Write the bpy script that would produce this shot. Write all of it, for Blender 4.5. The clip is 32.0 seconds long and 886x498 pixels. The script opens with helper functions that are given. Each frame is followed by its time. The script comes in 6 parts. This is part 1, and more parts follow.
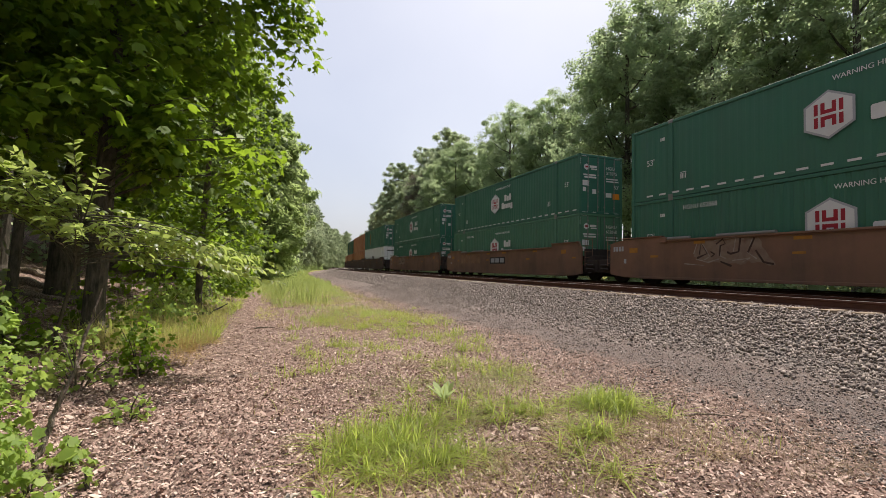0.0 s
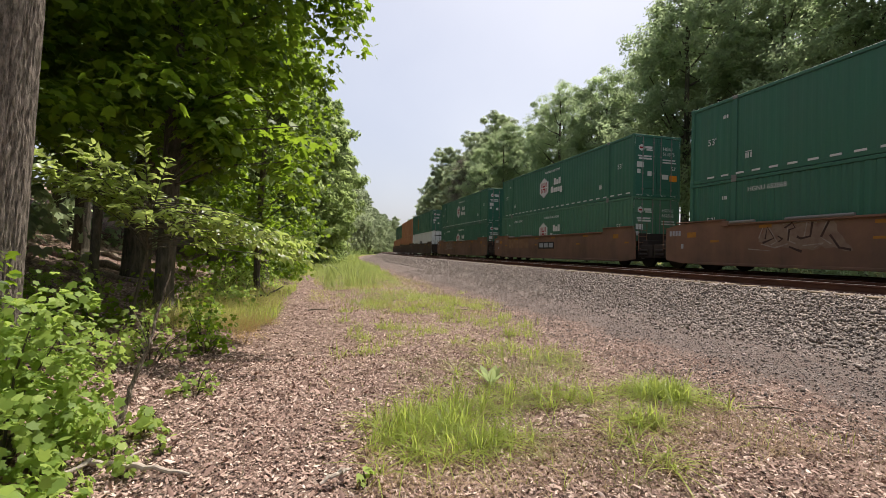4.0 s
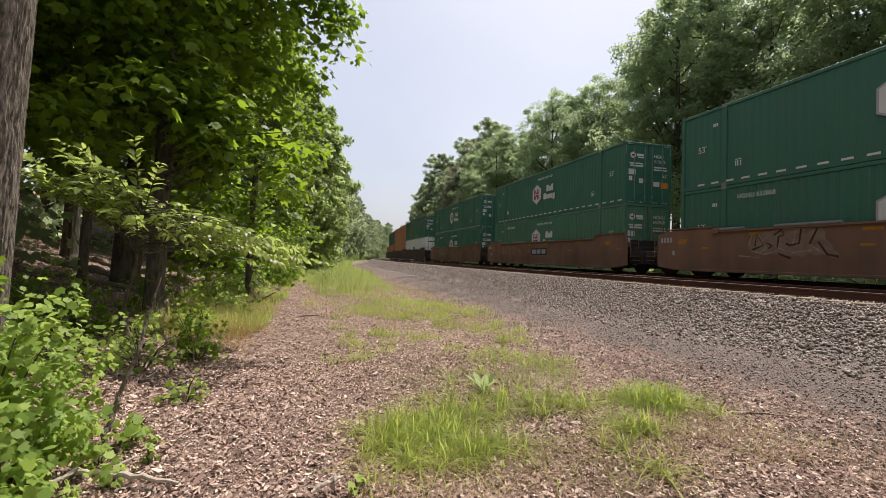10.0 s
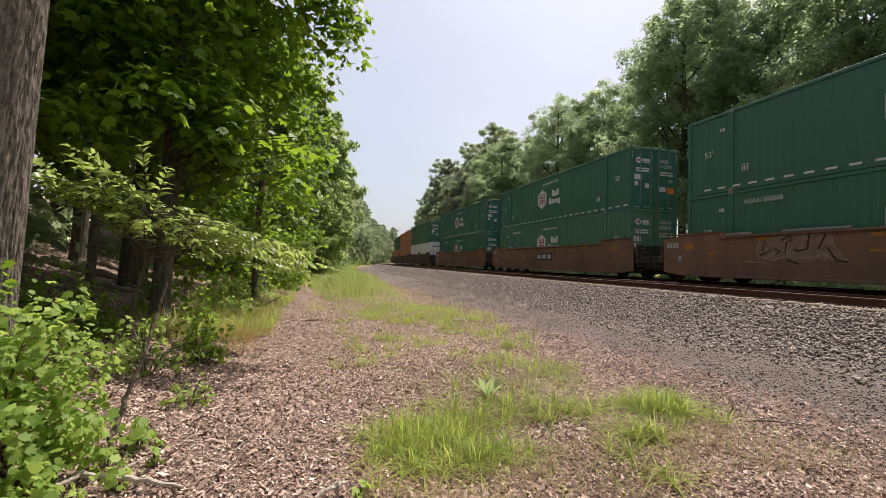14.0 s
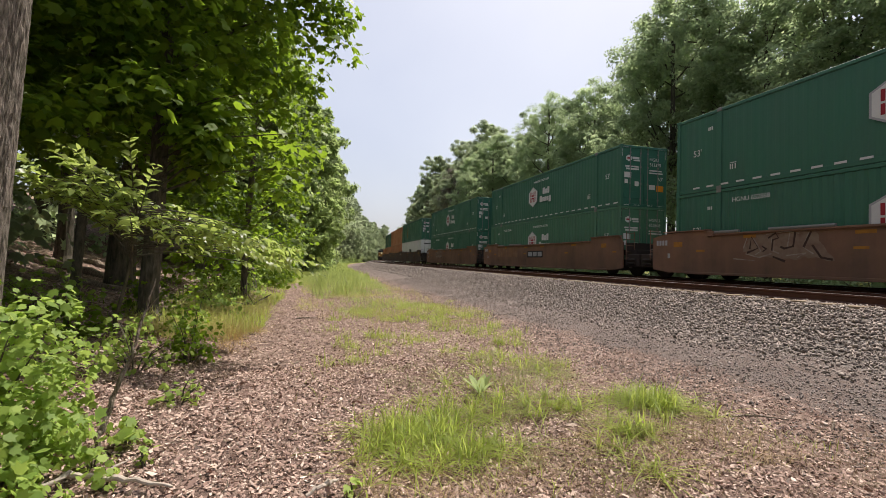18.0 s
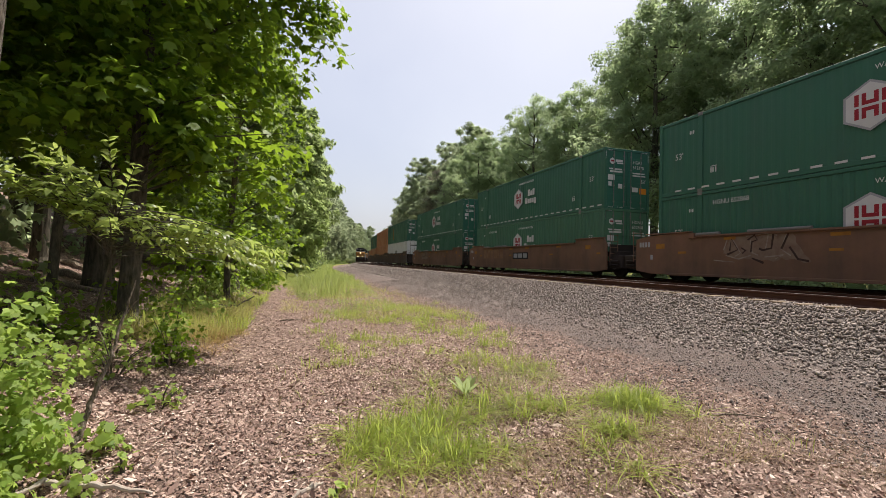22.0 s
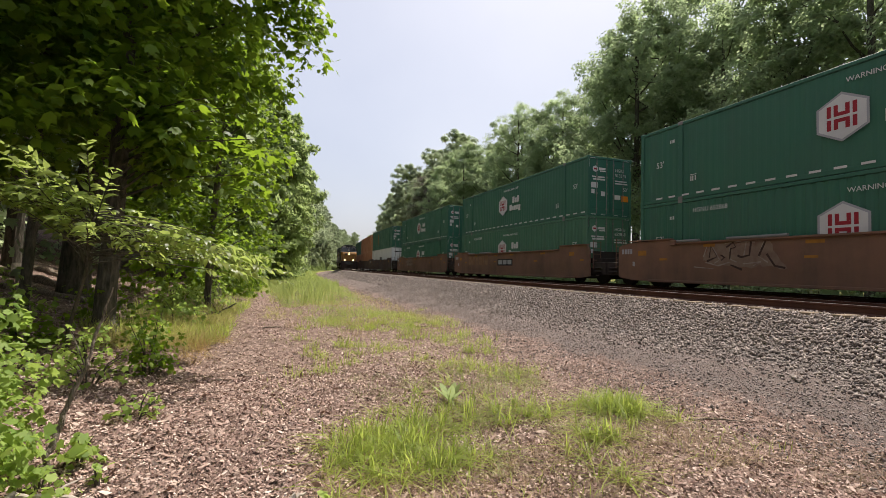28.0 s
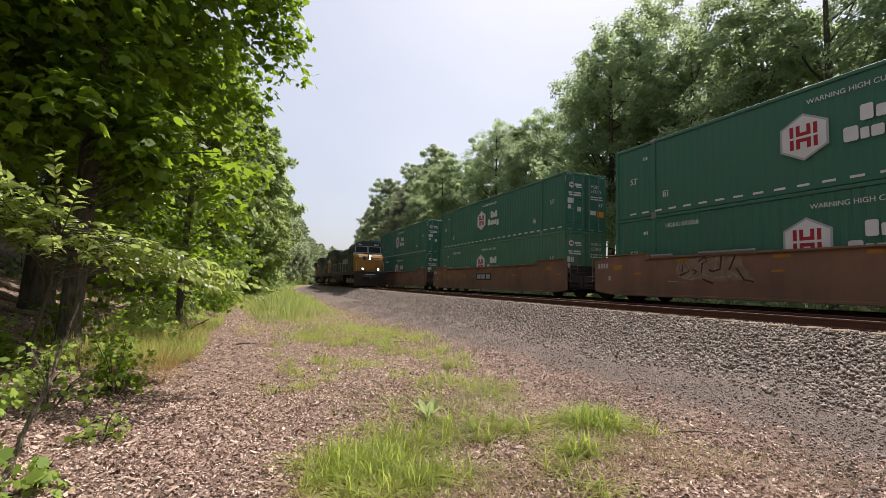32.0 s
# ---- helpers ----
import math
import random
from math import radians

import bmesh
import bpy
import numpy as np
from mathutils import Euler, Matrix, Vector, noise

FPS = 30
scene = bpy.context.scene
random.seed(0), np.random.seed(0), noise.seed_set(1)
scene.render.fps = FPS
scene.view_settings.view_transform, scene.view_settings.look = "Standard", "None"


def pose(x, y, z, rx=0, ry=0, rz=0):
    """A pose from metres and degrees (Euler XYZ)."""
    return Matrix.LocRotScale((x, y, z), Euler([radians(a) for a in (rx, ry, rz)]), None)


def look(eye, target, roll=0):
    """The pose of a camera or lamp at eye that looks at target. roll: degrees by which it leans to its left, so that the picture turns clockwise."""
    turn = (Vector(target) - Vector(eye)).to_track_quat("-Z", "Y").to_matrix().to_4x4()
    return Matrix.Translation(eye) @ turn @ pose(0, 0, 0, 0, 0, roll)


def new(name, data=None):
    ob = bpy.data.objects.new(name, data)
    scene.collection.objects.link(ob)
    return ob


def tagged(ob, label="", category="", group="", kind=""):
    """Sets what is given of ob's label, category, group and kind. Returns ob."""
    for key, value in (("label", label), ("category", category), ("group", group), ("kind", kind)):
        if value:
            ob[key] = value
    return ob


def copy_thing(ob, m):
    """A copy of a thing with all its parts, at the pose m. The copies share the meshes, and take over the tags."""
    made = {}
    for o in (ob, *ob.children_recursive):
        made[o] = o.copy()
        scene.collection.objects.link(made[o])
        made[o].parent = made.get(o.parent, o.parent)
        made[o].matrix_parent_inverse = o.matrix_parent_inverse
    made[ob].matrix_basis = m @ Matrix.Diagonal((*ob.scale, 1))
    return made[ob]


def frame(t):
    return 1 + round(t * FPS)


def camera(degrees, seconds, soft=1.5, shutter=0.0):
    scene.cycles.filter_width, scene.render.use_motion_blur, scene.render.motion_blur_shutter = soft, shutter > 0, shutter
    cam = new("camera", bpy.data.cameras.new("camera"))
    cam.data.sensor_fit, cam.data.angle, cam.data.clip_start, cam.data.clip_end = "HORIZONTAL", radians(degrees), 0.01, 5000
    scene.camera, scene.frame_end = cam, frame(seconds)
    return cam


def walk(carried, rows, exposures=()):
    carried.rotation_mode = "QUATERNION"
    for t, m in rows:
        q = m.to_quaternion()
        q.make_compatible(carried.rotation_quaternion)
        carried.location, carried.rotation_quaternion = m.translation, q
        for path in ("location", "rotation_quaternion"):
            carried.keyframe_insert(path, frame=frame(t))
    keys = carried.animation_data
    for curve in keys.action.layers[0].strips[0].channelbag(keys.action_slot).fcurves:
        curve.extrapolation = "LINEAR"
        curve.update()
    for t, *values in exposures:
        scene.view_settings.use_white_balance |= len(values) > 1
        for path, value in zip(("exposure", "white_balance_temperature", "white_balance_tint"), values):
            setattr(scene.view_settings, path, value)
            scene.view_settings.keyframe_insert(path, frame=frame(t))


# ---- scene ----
# The camera stands on one spot and is only turned: seconds, tilt, roll, turn (degrees).
cam = camera(87.4, 32.0, soft=0.75)
EYE = (0.0, 0.0, 1.65)
TURNS = [
    (0, 2.40, 1.11, -20.32),
    (0.5, 2.07, 1.16, -19.50),
    (1, 1.78, 1.15, -18.82),
    (1.5, 1.27, 1.25, -18.41),
    (2, 0.94, 1.22, -18.35),
    (2.5, 0.77, 1.28, -17.66),
    (3, 0.74, 1.26, -15.43),
    (3.5, 0.58, 1.35, -14.60),
    (5.5, -0.02, 0.95, -14.74),
    (6, 0.00, 0.99, -15.30),
    (6.5, 0.09, 1.17, -15.97),
    (7, 0.17, 1.27, -16.20),
    (7.5, 0.41, 1.27, -16.11),
    (8, 0.66, 1.36, -16.12),
    (8.5, 0.78, 1.35, -16.11),
    (9, 0.87, 1.39, -15.90),
    (9.5, 1.02, 1.36, -15.64),
    (10, 1.17, 1.39, -15.35),
    (10.5, 1.32, 1.36, -15.11),
    (11, 1.42, 1.42, -14.94),
    (11.5, 1.57, 1.47, -14.84),
    (12, 1.75, 1.42, -14.70),
    (12.5, 1.90, 1.45, -14.54),
    (13, 1.91, 1.52, -14.51),
    (13.5, 1.82, 1.49, -14.52),
    (14, 1.75, 1.54, -14.70),
    (14.5, 1.50, 1.52, -15.14),
    (16.5, 1.26, 1.48, -15.67),
    (17, 1.30, 1.56, -15.71),
    (17.5, 1.41, 1.46, -15.74),
    (18, 1.47, 1.50, -15.80),
    (18.5, 1.47, 1.47, -15.94),
    (19, 1.45, 1.52, -16.10),
    (19.5, 1.48, 1.49, -16.11),
    (20, 1.51, 1.44, -16.05),
    (20.5, 1.51, 1.51, -16.14),
    (21, 1.57, 1.46, -16.67),
    (21.5, 1.67, 1.47, -17.17),
    (22, 1.70, 1.50, -17.55),
    (22.5, 1.61, 1.53, -18.06),
    (23, 1.60, 1.50, -18.68),
    (23.5, 1.77, 1.53, -18.66),
    (24, 1.88, 1.50, -18.38),
    (24.5, 2.02, 1.56, -18.26),
    (25, 2.13, 1.60, -18.16),
    (25.5, 2.24, 1.60, -18.06),
    (27.5, 2.55, 1.57, -18.42),
    (28, 2.55, 1.54, -19.39),
    (28.5, 2.76, 1.49, -20.17),
    (29, 3.09, 1.46, -20.73),
    (29.5, 3.33, 1.41, -21.08),
    (30, 3.53, 1.42, -21.09),
    (30.5, 3.72, 1.38, -20.97),
    (31, 3.90, 1.37, -21.04),
    (31.5, 4.11, 1.32, -21.37),
    (32, 4.39, 1.45, -21.97),
]


def aim(tilt, roll, turn):
    d = Vector((-math.sin(radians(turn)) * math.cos(radians(tilt)), math.cos(radians(turn)) * math.cos(radians(tilt)), math.sin(radians(tilt))))
    return look(EYE, Vector(EYE) + d * 2, roll)


walk(cam, [(t, aim(p, r, y)) for t, p, r, y in TURNS])

# Hazy noon light: a veiled sky and one sun from beyond the tracks.
SUN_EL, SUN_AZ = 61.0, 48.0
scene.view_settings.exposure = 0.46
world = bpy.data.worlds.new("sky")
scene.world = world
world.use_nodes = True
wn = world.node_tree.nodes
sky = wn.new("ShaderNodeTexSky")
sky.sky_type, sky.sun_disc = "NISHITA", False
sky.sun_elevation, sky.sun_rotation = radians(SUN_EL), radians(SUN_AZ)
sky.air_density, sky.dust_density, sky.ozone_density = 1.0, 4.0, 1.0
# thin bright cloud veils the blue all over
veil = wn.new("ShaderNodeTexNoise")
veil.inputs["Scale"].default_value, veil.inputs["Detail"].default_value = 2.2, 5
wc = wn.new("ShaderNodeTexCoord")
world.node_tree.links.new(wc.outputs["Generated"], veil.inputs["Vector"])
vr = wn.new("ShaderNodeValToRGB")
vr.color_ramp.elements[0].position, vr.color_ramp.elements[0].color = 0.35, (2.5, 2.55, 2.95, 1)
vr.color_ramp.elements[1].position, vr.color_ramp.elements[1].color = 0.75, (3.1, 3.1, 3.35, 1)
world.node_tree.links.new(veil.outputs["Fac"], vr.inputs[0])
add = wn.new("ShaderNodeMix")
add.data_type, add.blend_type = "RGBA", "ADD"
add.inputs[0].default_value = 1.0
dim = wn.new("ShaderNodeMix")
dim.data_type, dim.blend_type = "RGBA", "MULTIPLY"
dim.inputs[0].default_value = 1.0
dim.inputs[7].default_value = (0.42, 0.42, 0.42, 1)
world.node_tree.links.new(sky.outputs[0], dim.inputs[6])
world.node_tree.links.new(dim.outputs[2], add.inputs[6])
world.node_tree.links.new(vr.outputs[0], add.inputs[7])
world.node_tree.links.new(add.outputs[2], wn["Background"].inputs[0])
wn["Background"].inputs[1].default_value = 0.12
sun = new("sun", bpy.data.lights.new("sun", "SUN"))
sun.data.energy, sun.data.angle, sun.data.color = 4.7, radians(0.8), (1.0, 0.925, 0.86)
sd = Vector((math.sin(radians(SUN_AZ)) * math.cos(radians(SUN_EL)), math.cos(radians(SUN_AZ)) * math.cos(radians(SUN_EL)), math.sin(radians(SUN_EL))))
sun.matrix_world = look(sd * 100, (0, 0, 0))

# ---------------------------------------------------------------- materials


class Mat:
    """A small builder of node materials."""

    def __init__(self, name, rough=0.8, metal=0.0, spec=0.3):
        self.m = bpy.data.materials.new(name)
        self.m.use_nodes = True
        self.t = self.m.node_tree
        self.b = self.t.nodes["Principled BSDF"]
        self.b.inputs["Roughness"].default_value = rough
        self.b.inputs["Metallic"].default_value = metal
        self.b.inputs["Specular IOR Level"].default_value = spec
        self.c = None

    def n(self, kind, **kw):
        node = self.t.nodes.new(kind)
        for k, v in kw.items():
            node.inputs[k.replace("_", " ")].default_value = v
        return node

    def link(self, a, b):
        self.t.links.new(a, b)

    def coords(self, which="Object"):
        if self.c is None:
            self.c = self.t.nodes.new("ShaderNodeTexCoord")
        return self.c.outputs[which]

    def noise(self, scale, detail=4, rough=0.6, which="Object", stretch=None):
        node = self.n("ShaderNodeTexNoise", Scale=scale, Detail=detail, Roughness=rough)
        src = self.coords(which)
        if stretch:
            mp = self.n("ShaderNodeMapping")
            mp.inputs["Scale"].default_value = stretch
            self.link(src, mp.inputs["Vector"])
            src = mp.outputs[0]
        self.link(src, node.inputs["Vector"])
        return node.outputs["Fac"]

    def voronoi(self, scale, out="Distance", which="Object"):
        node = self.n("ShaderNodeTexVoronoi", Scale=scale)
        self.link(self.coords(which), node.inputs["Vector"])
        return node.outputs[out]

    def ramp(self, fac, *stops):
        node = self.t.nodes.new("ShaderNodeValToRGB")
        el = node.color_ramp.elements
        while len(el) < len(stops):
            el.new(0.5)
        for e, (p, c) in zip(el, stops):
            e.position = p
            e.color = (*c, 1) if len(c) == 3 else c
        self.link(fac, node.inputs[0])
        return node.outputs[0]

    def mix(self, fac, a, b, mode="MIX"):
        node = self.t.nodes.new("ShaderNodeMix")
        node.data_type, node.blend_type = "RGBA", mode
        for sock, v in ((node.inputs[0], fac), (node.inputs[6], a), (node.inputs[7], b)):
            if hasattr(v, "is_linked"):
                self.link(v, sock)
            elif isinstance(v, tuple):
                sock.default_value = (*v, 1)
            else:
                sock.default_value = v
        return node.outputs[2]

    def math(self, op, a, b=0.0, c=None):
        node = self.t.nodes.new("ShaderNodeMath")
        node.operation = op
        for sock, v in zip(node.inputs, (a, b, c)):
            if v is None:
                continue
            if hasattr(v, "is_linked"):
                self.link(v, sock)
            else:
                sock.default_value = v
        return node.outputs[0]

    def attr(self, name):
        node = self.t.nodes.new("ShaderNodeAttribute")
        node.attribute_name = name
        return node.outputs["Fac"]

    def base(self, col):
        if isinstance(col, tuple):
            self.b.inputs["Base Color"].default_value = (*col, 1)
        else:
            self.link(col, self.b.inputs["Base Color"])
        return self

    def bump(self, h, strength=0.4, dist=0.02):
        node = self.n("ShaderNodeBump", Strength=strength, Distance=dist)
        self.link(h, node.inputs["Height"])
        self.link(node.outputs[0], self.b.inputs["Normal"])
        return self

    def island(self):
        return self.t.nodes.new("ShaderNodeNewGeometry").outputs["Random Per Island"]

    def rnd(self):
        return self.t.nodes.new("ShaderNodeObjectInfo").outputs["Random"]

    def rough(self, sock):
        self.link(sock, self.b.inputs["Roughness"])
        return self


def painted(name, col, dirt, amount=0.5, rough=0.5, spec=0.25, scale=1.0):
    """Weathered paint: streaks, blotches and a faint unevenness."""
    k = Mat(name, rough, 0.0, spec)
    blot = k.noise(0.7 * scale, 6, 0.65)
    streak = k.noise(1.6 * scale, 5, 0.6, stretch=(1.0, 1.0, 0.12))
    f = k.math("MULTIPLY", k.ramp(k.math("MULTIPLY", blot, streak), (0.18, (0, 0, 0)), (0.42, (1, 1, 1))), amount)
    fine = k.noise(30 * scale, 3)
    c = k.mix(f, col, dirt)
    c = k.mix(k.math("MULTIPLY", fine, 0.25), c, tuple(v * 0.6 for v in col))
    k.base(c)
    k.rough(k.ramp(blot, (0.3, (rough * 0.8,) * 3), (0.7, (min(1, rough * 1.35),) * 3)))
    k.bump(fine, 0.12, 0.004)
    return k.m


def leafy(name, dark, light, trans=0.5, rough=0.5, sc=0.35, gloss=0.3):
    """Foliage: each leaf its own green, light passing through."""
    k = Mat(name, rough, 0.0, gloss)
    r = k.island()
    big = k.noise(sc, 3)
    c = k.mix(r, dark, light)
    c = k.mix(k.ramp(big, (0.35, (0, 0, 0)), (0.7, (0.55, 0.55, 0.55))), c, tuple(v * 0.55 for v in dark))
    k.base(c)
    tr = k.n("ShaderNodeBsdfTranslucent")
    hue = k.mix(0.5, c, tuple(min(1, v * 2.2) for v in light))
    k.link(hue, tr.inputs[0])
    mx = k.n("ShaderNodeMixShader")
    mx.inputs[0].default_value = trans
    k.link(k.b.outputs[0], mx.inputs[1])
    k.link(tr.outputs[0], mx.inputs[2])
    k.link(mx.outputs[0], k.t.nodes["Material Output"].inputs[0])
    return k.m


def bark(name, a, b, sc=1.0):
    k = Mat(name, 0.95, 0, 0.1)
    v = k.noise(9 * sc, 6, 0.7, stretch=(1, 1, 0.26))
    w = k.noise(2 * sc, 4)
    c = k.mix(k.ramp(v, (0.38, (0, 0, 0)), (0.62, (1, 1, 1))), a, b)
    k.base(k.mix(k.math("MULTIPLY", w, 0.5), c, (0.10, 0.115, 0.075)))
    k.bump(v, 0.9, 0.05)
    return k.m


GREEN = painted("container_green", (0.046, 0.143, 0.094), (0.074, 0.116, 0.09), 0.35, 0.5)
GREEN_PALE = painted("container_green_faded", (0.074, 0.186, 0.116), (0.105, 0.138, 0.10), 0.4, 0.55)
GREEN_DOOR = painted("container_green_doors", (0.038, 0.140, 0.10), (0.07, 0.11, 0.092), 0.3, 0.5)
ORANGE = painted("container_orange", (0.43, 0.185, 0.09), (0.28, 0.14, 0.09), 0.4, 0.55)
WHITE_BOX = painted("container_white", (0.72, 0.73, 0.74), (0.45, 0.42, 0.38), 0.25, 0.45)
RUST = painted("car_rust_brown", (0.222, 0.12, 0.078), (0.118, 0.08, 0.06), 0.85, 0.8, 0.2)
DARKCAR = painted("car_grime", (0.036, 0.028, 0.026), (0.075, 0.052, 0.04), 0.6, 0.85, 0.2)
MARK_WHITE = painted("marking_white", (0.62, 0.61, 0.60), (0.4, 0.4, 0.4), 0.3, 0.6)
MARK_RED = painted("marking_red", (0.31, 0.02, 0.032), (0.25, 0.03, 0.03), 0.3, 0.6)
MARK_GREY = painted("marking_grey", (0.36, 0.36, 0.38), (0.25, 0.25, 0.25), 0.3, 0.6)
MARK_YELLOW = painted("marking_yellow", (0.38, 0.17, 0.03), (0.16, 0.08, 0.035), 0.9, 0.75, 0.2, 3)
MARK_ORANGE = painted("marking_orange", (0.75, 0.25, 0.02), (0.4, 0.15, 0.05), 0.3, 0.6)
MARK_BLACK = painted("marking_black", (0.02, 0.02, 0.022), (0.05, 0.04, 0.04), 0.4, 0.7)
STEEL = painted("worn_steel", (0.20, 0.19, 0.18), (0.10, 0.07, 0.055), 0.5, 0.55, 0.5)
RAIL_TOP = Mat("rail_polished", 0.28, 1.0).base((0.55, 0.55, 0.56)).m
RAIL_SIDE = painted("rail_rust", (0.10, 0.048, 0.035), (0.05, 0.03, 0.025), 0.6, 0.9, 0.15)
TIE = painted("tie_wood", (0.27, 0.205, 0.14), (0.15, 0.12, 0.095), 0.6, 0.95, 0.1, 3)
LOCO_BLUE = painted("loco_dark_blue", (0.036, 0.041, 0.043), (0.075, 0.07, 0.06), 0.55, 0.6)
LOCO_GOLD = painted("loco_gold", (0.32, 0.15, 0.03), (0.17, 0.10, 0.045), 0.6, 0.5)
LOCO_GREY = painted("loco_roof_grey", (0.16, 0.16, 0.165), (0.07, 0.065, 0.06), 0.5, 0.7)
BARK_GREY = bark("bark_grey_furrowed", (0.085, 0.068, 0.057), (0.36, 0.30, 0.255), 3.5)
BARK_DARK = bark("bark_dark", (0.045, 0.036, 0.029), (0.155, 0.125, 0.10), 1.6)
DEADWOOD = painted("dead_wood", (0.50, 0.43, 0.36), (0.26, 0.21, 0.17), 0.8, 0.95, 0.1, 6)
# distance haze is put into the far leaf colours: paler, greyer green
LEAF_FAR = leafy("foliage_far_hazed", (0.185, 0.232, 0.14), (0.335, 0.38, 0.235), 0.64, 0.6, gloss=0.15)
# haze and sun glare are put into this green too, lighter and bluer
LEAF_MID = leafy("foliage_wood_edge_hazed", (0.15, 0.205, 0.112), (0.315, 0.375, 0.205), 0.68, 0.7, gloss=0.1)
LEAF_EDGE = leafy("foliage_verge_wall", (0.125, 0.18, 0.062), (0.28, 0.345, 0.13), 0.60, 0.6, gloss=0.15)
LEAF_NEAR = leafy("foliage_maple", (0.04, 0.095, 0.012), (0.21, 0.305, 0.022), 0.48, 0.5, 0.8, gloss=0.2)
LEAF_BRANCH = leafy("foliage_long_leaves", (0.12, 0.18, 0.04), (0.30, 0.36, 0.09), 0.55, 0.35, 1.5)
LEAF_BUSH = leafy("foliage_bush", (0.12, 0.205, 0.03), (0.36, 0.475, 0.10), 0.44, 0.6, 1.2)
GRASS = leafy("grass_blades", (0.17, 0.235, 0.032), (0.37, 0.42, 0.09), 0.5, 0.5, 1.6)
GRASS_OLIVE = leafy("grass_olive", (0.17, 0.19, 0.075), (0.36, 0.36, 0.16), 0.4, 0.6, 1.6)
GRASS_DRY = leafy("grass_dry", (0.23, 0.16, 0.085), (0.42, 0.32, 0.18), 0.3, 0.7, 0.9)
TWIGS = leafy("bare_twigs", (0.15, 0.125, 0.10), (0.25, 0.21, 0.17), 0.2, 0.8)
GRASS_YELLOW = leafy("grass_yellowing", (0.22, 0.215, 0.06), (0.42, 0.40, 0.13), 0.45, 0.6, 1.2)
GRASS_ORANGE = leafy("grass_orange_dead", (0.30, 0.19, 0.07), (0.48, 0.34, 0.14), 0.35, 0.7, 1.2)
GRASS_WEED = leafy("trackside_weeds", (0.07, 0.125, 0.035), (0.16, 0.23, 0.075), 0.4, 0.6, 0.6)
LEAF_PALE = leafy("foliage_pale_weed", (0.26, 0.33, 0.14), (0.38, 0.45, 0.20), 0.35, 0.7, 1.5)
GRASS_BROWN = leafy("grass_dead_brown", (0.12, 0.085, 0.055), (0.27, 0.205, 0.125), 0.25, 0.8, 1.6)
GRASS_TALL = leafy("grass_tall", (0.15, 0.20, 0.05), (0.33, 0.38, 0.115), 0.48, 0.5, 0.5)


def lamp_mat(name, col, strength):
    k = Mat(name, 0.2)
    k.b.inputs["Emission Color"].default_value = (*col, 1)
    k.b.inputs["Emission Strength"].default_value = strength
    return k.base((0.9, 0.88, 0.8)).m


HEADLIGHT = lamp_mat("headlight_glow", (1.0, 0.78, 0.40), 4.0)
GLASS_DARK = Mat("cab_glass", 0.06, 0.0, 0.8).base((0.02, 0.025, 0.03)).m


def litter_mat():
    """The ground: leaf litter, bare lane dust, ballast grey and turf, told apart by masks on the sheet."""
    k = Mat("ground_litter", 0.95, 0, 0.1)
    v = k.voronoi(16, "Color")
    fine = k.noise(55, 4, 0.7)
    mid = k.noise(2.2, 5, 0.65)
    big = k.noise(0.35, 4)
    cell = k.math("MULTIPLY", k.math("ADD", v, fine), 0.5)
    leaf = k.ramp(cell, (0.25, (0.08, 0.055, 0.045)), (0.42, (0.21, 0.145, 0.117)), (0.60, (0.37, 0.265, 0.212)), (0.78, (0.55, 0.425, 0.345)))
    leaf = k.mix(k.ramp(mid, (0.35, (0.6,) * 3), (0.65, (0, 0, 0))), leaf, (0.15, 0.10, 0.08))
    dust = k.ramp(fine, (0.3, (0.115, 0.093, 0.082)), (0.7, (0.27, 0.222, 0.198)))
    dust = k.mix(k.ramp(k.noise(7, 4), (0.4, (0, 0, 0)), (0.7, (0.8,) * 3)), dust, (0.15, 0.105, 0.085))
    stone = k.ramp(k.math("MULTIPLY", k.math("ADD", k.voronoi(26, "Color"), fine), 0.5), (0.25, (0.06, 0.051, 0.046)), (0.5, (0.16, 0.138, 0.124)), (0.75, (0.31, 0.272, 0.245)))
    turf = k.ramp(k.noise(14, 5, 0.7), (0.3, (0.12, 0.14, 0.035)), (0.5, (0.24, 0.26, 0.06)), (0.7, (0.34, 0.28, 0.14)))
    edge = k.math("MULTIPLY", k.math("SUBTRACT", mid, 0.5), 0.9)
    c = leaf
    for name, col in (("turf", turf), ("lane", dust), ("stone", stone)):
        m = k.ramp(k.math("ADD", k.attr(name), edge), (0.40, (0, 0, 0)), (0.60, (1, 1, 1)))
        c = k.mix(m, c, col)
    k.base(k.mix(k.math("MULTIPLY", big, 0.12), c, (0.15, 0.115, 0.095)))
    k.bump(k.math("ADD", cell, fine), 0.8, 0.03)
    return k.m


GROUND = litter_mat()

# ---------------------------------------------------------------- mesh helpers


def quads(name, v, material, per=4):
    """One mesh from an array of loose polygons, (count, per, 3)."""
    v = np.asarray(v, np.float32)
    n = len(v)
    me = bpy.data.meshes.new(name)
    me.vertices.add(n * per)
    me.vertices.foreach_set("co", v.ravel())
    me.loops.add(n * per)
    me.loops.foreach_set("vertex_index", np.arange(n * per, dtype=np.int32))
    me.polygons.add(n)
    me.polygons.foreach_set("loop_start", np.arange(0, n * per, per, dtype=np.int32))
    me.update(calc_edges=True)
    me.validate()
    me.materials.append(material)
    return me


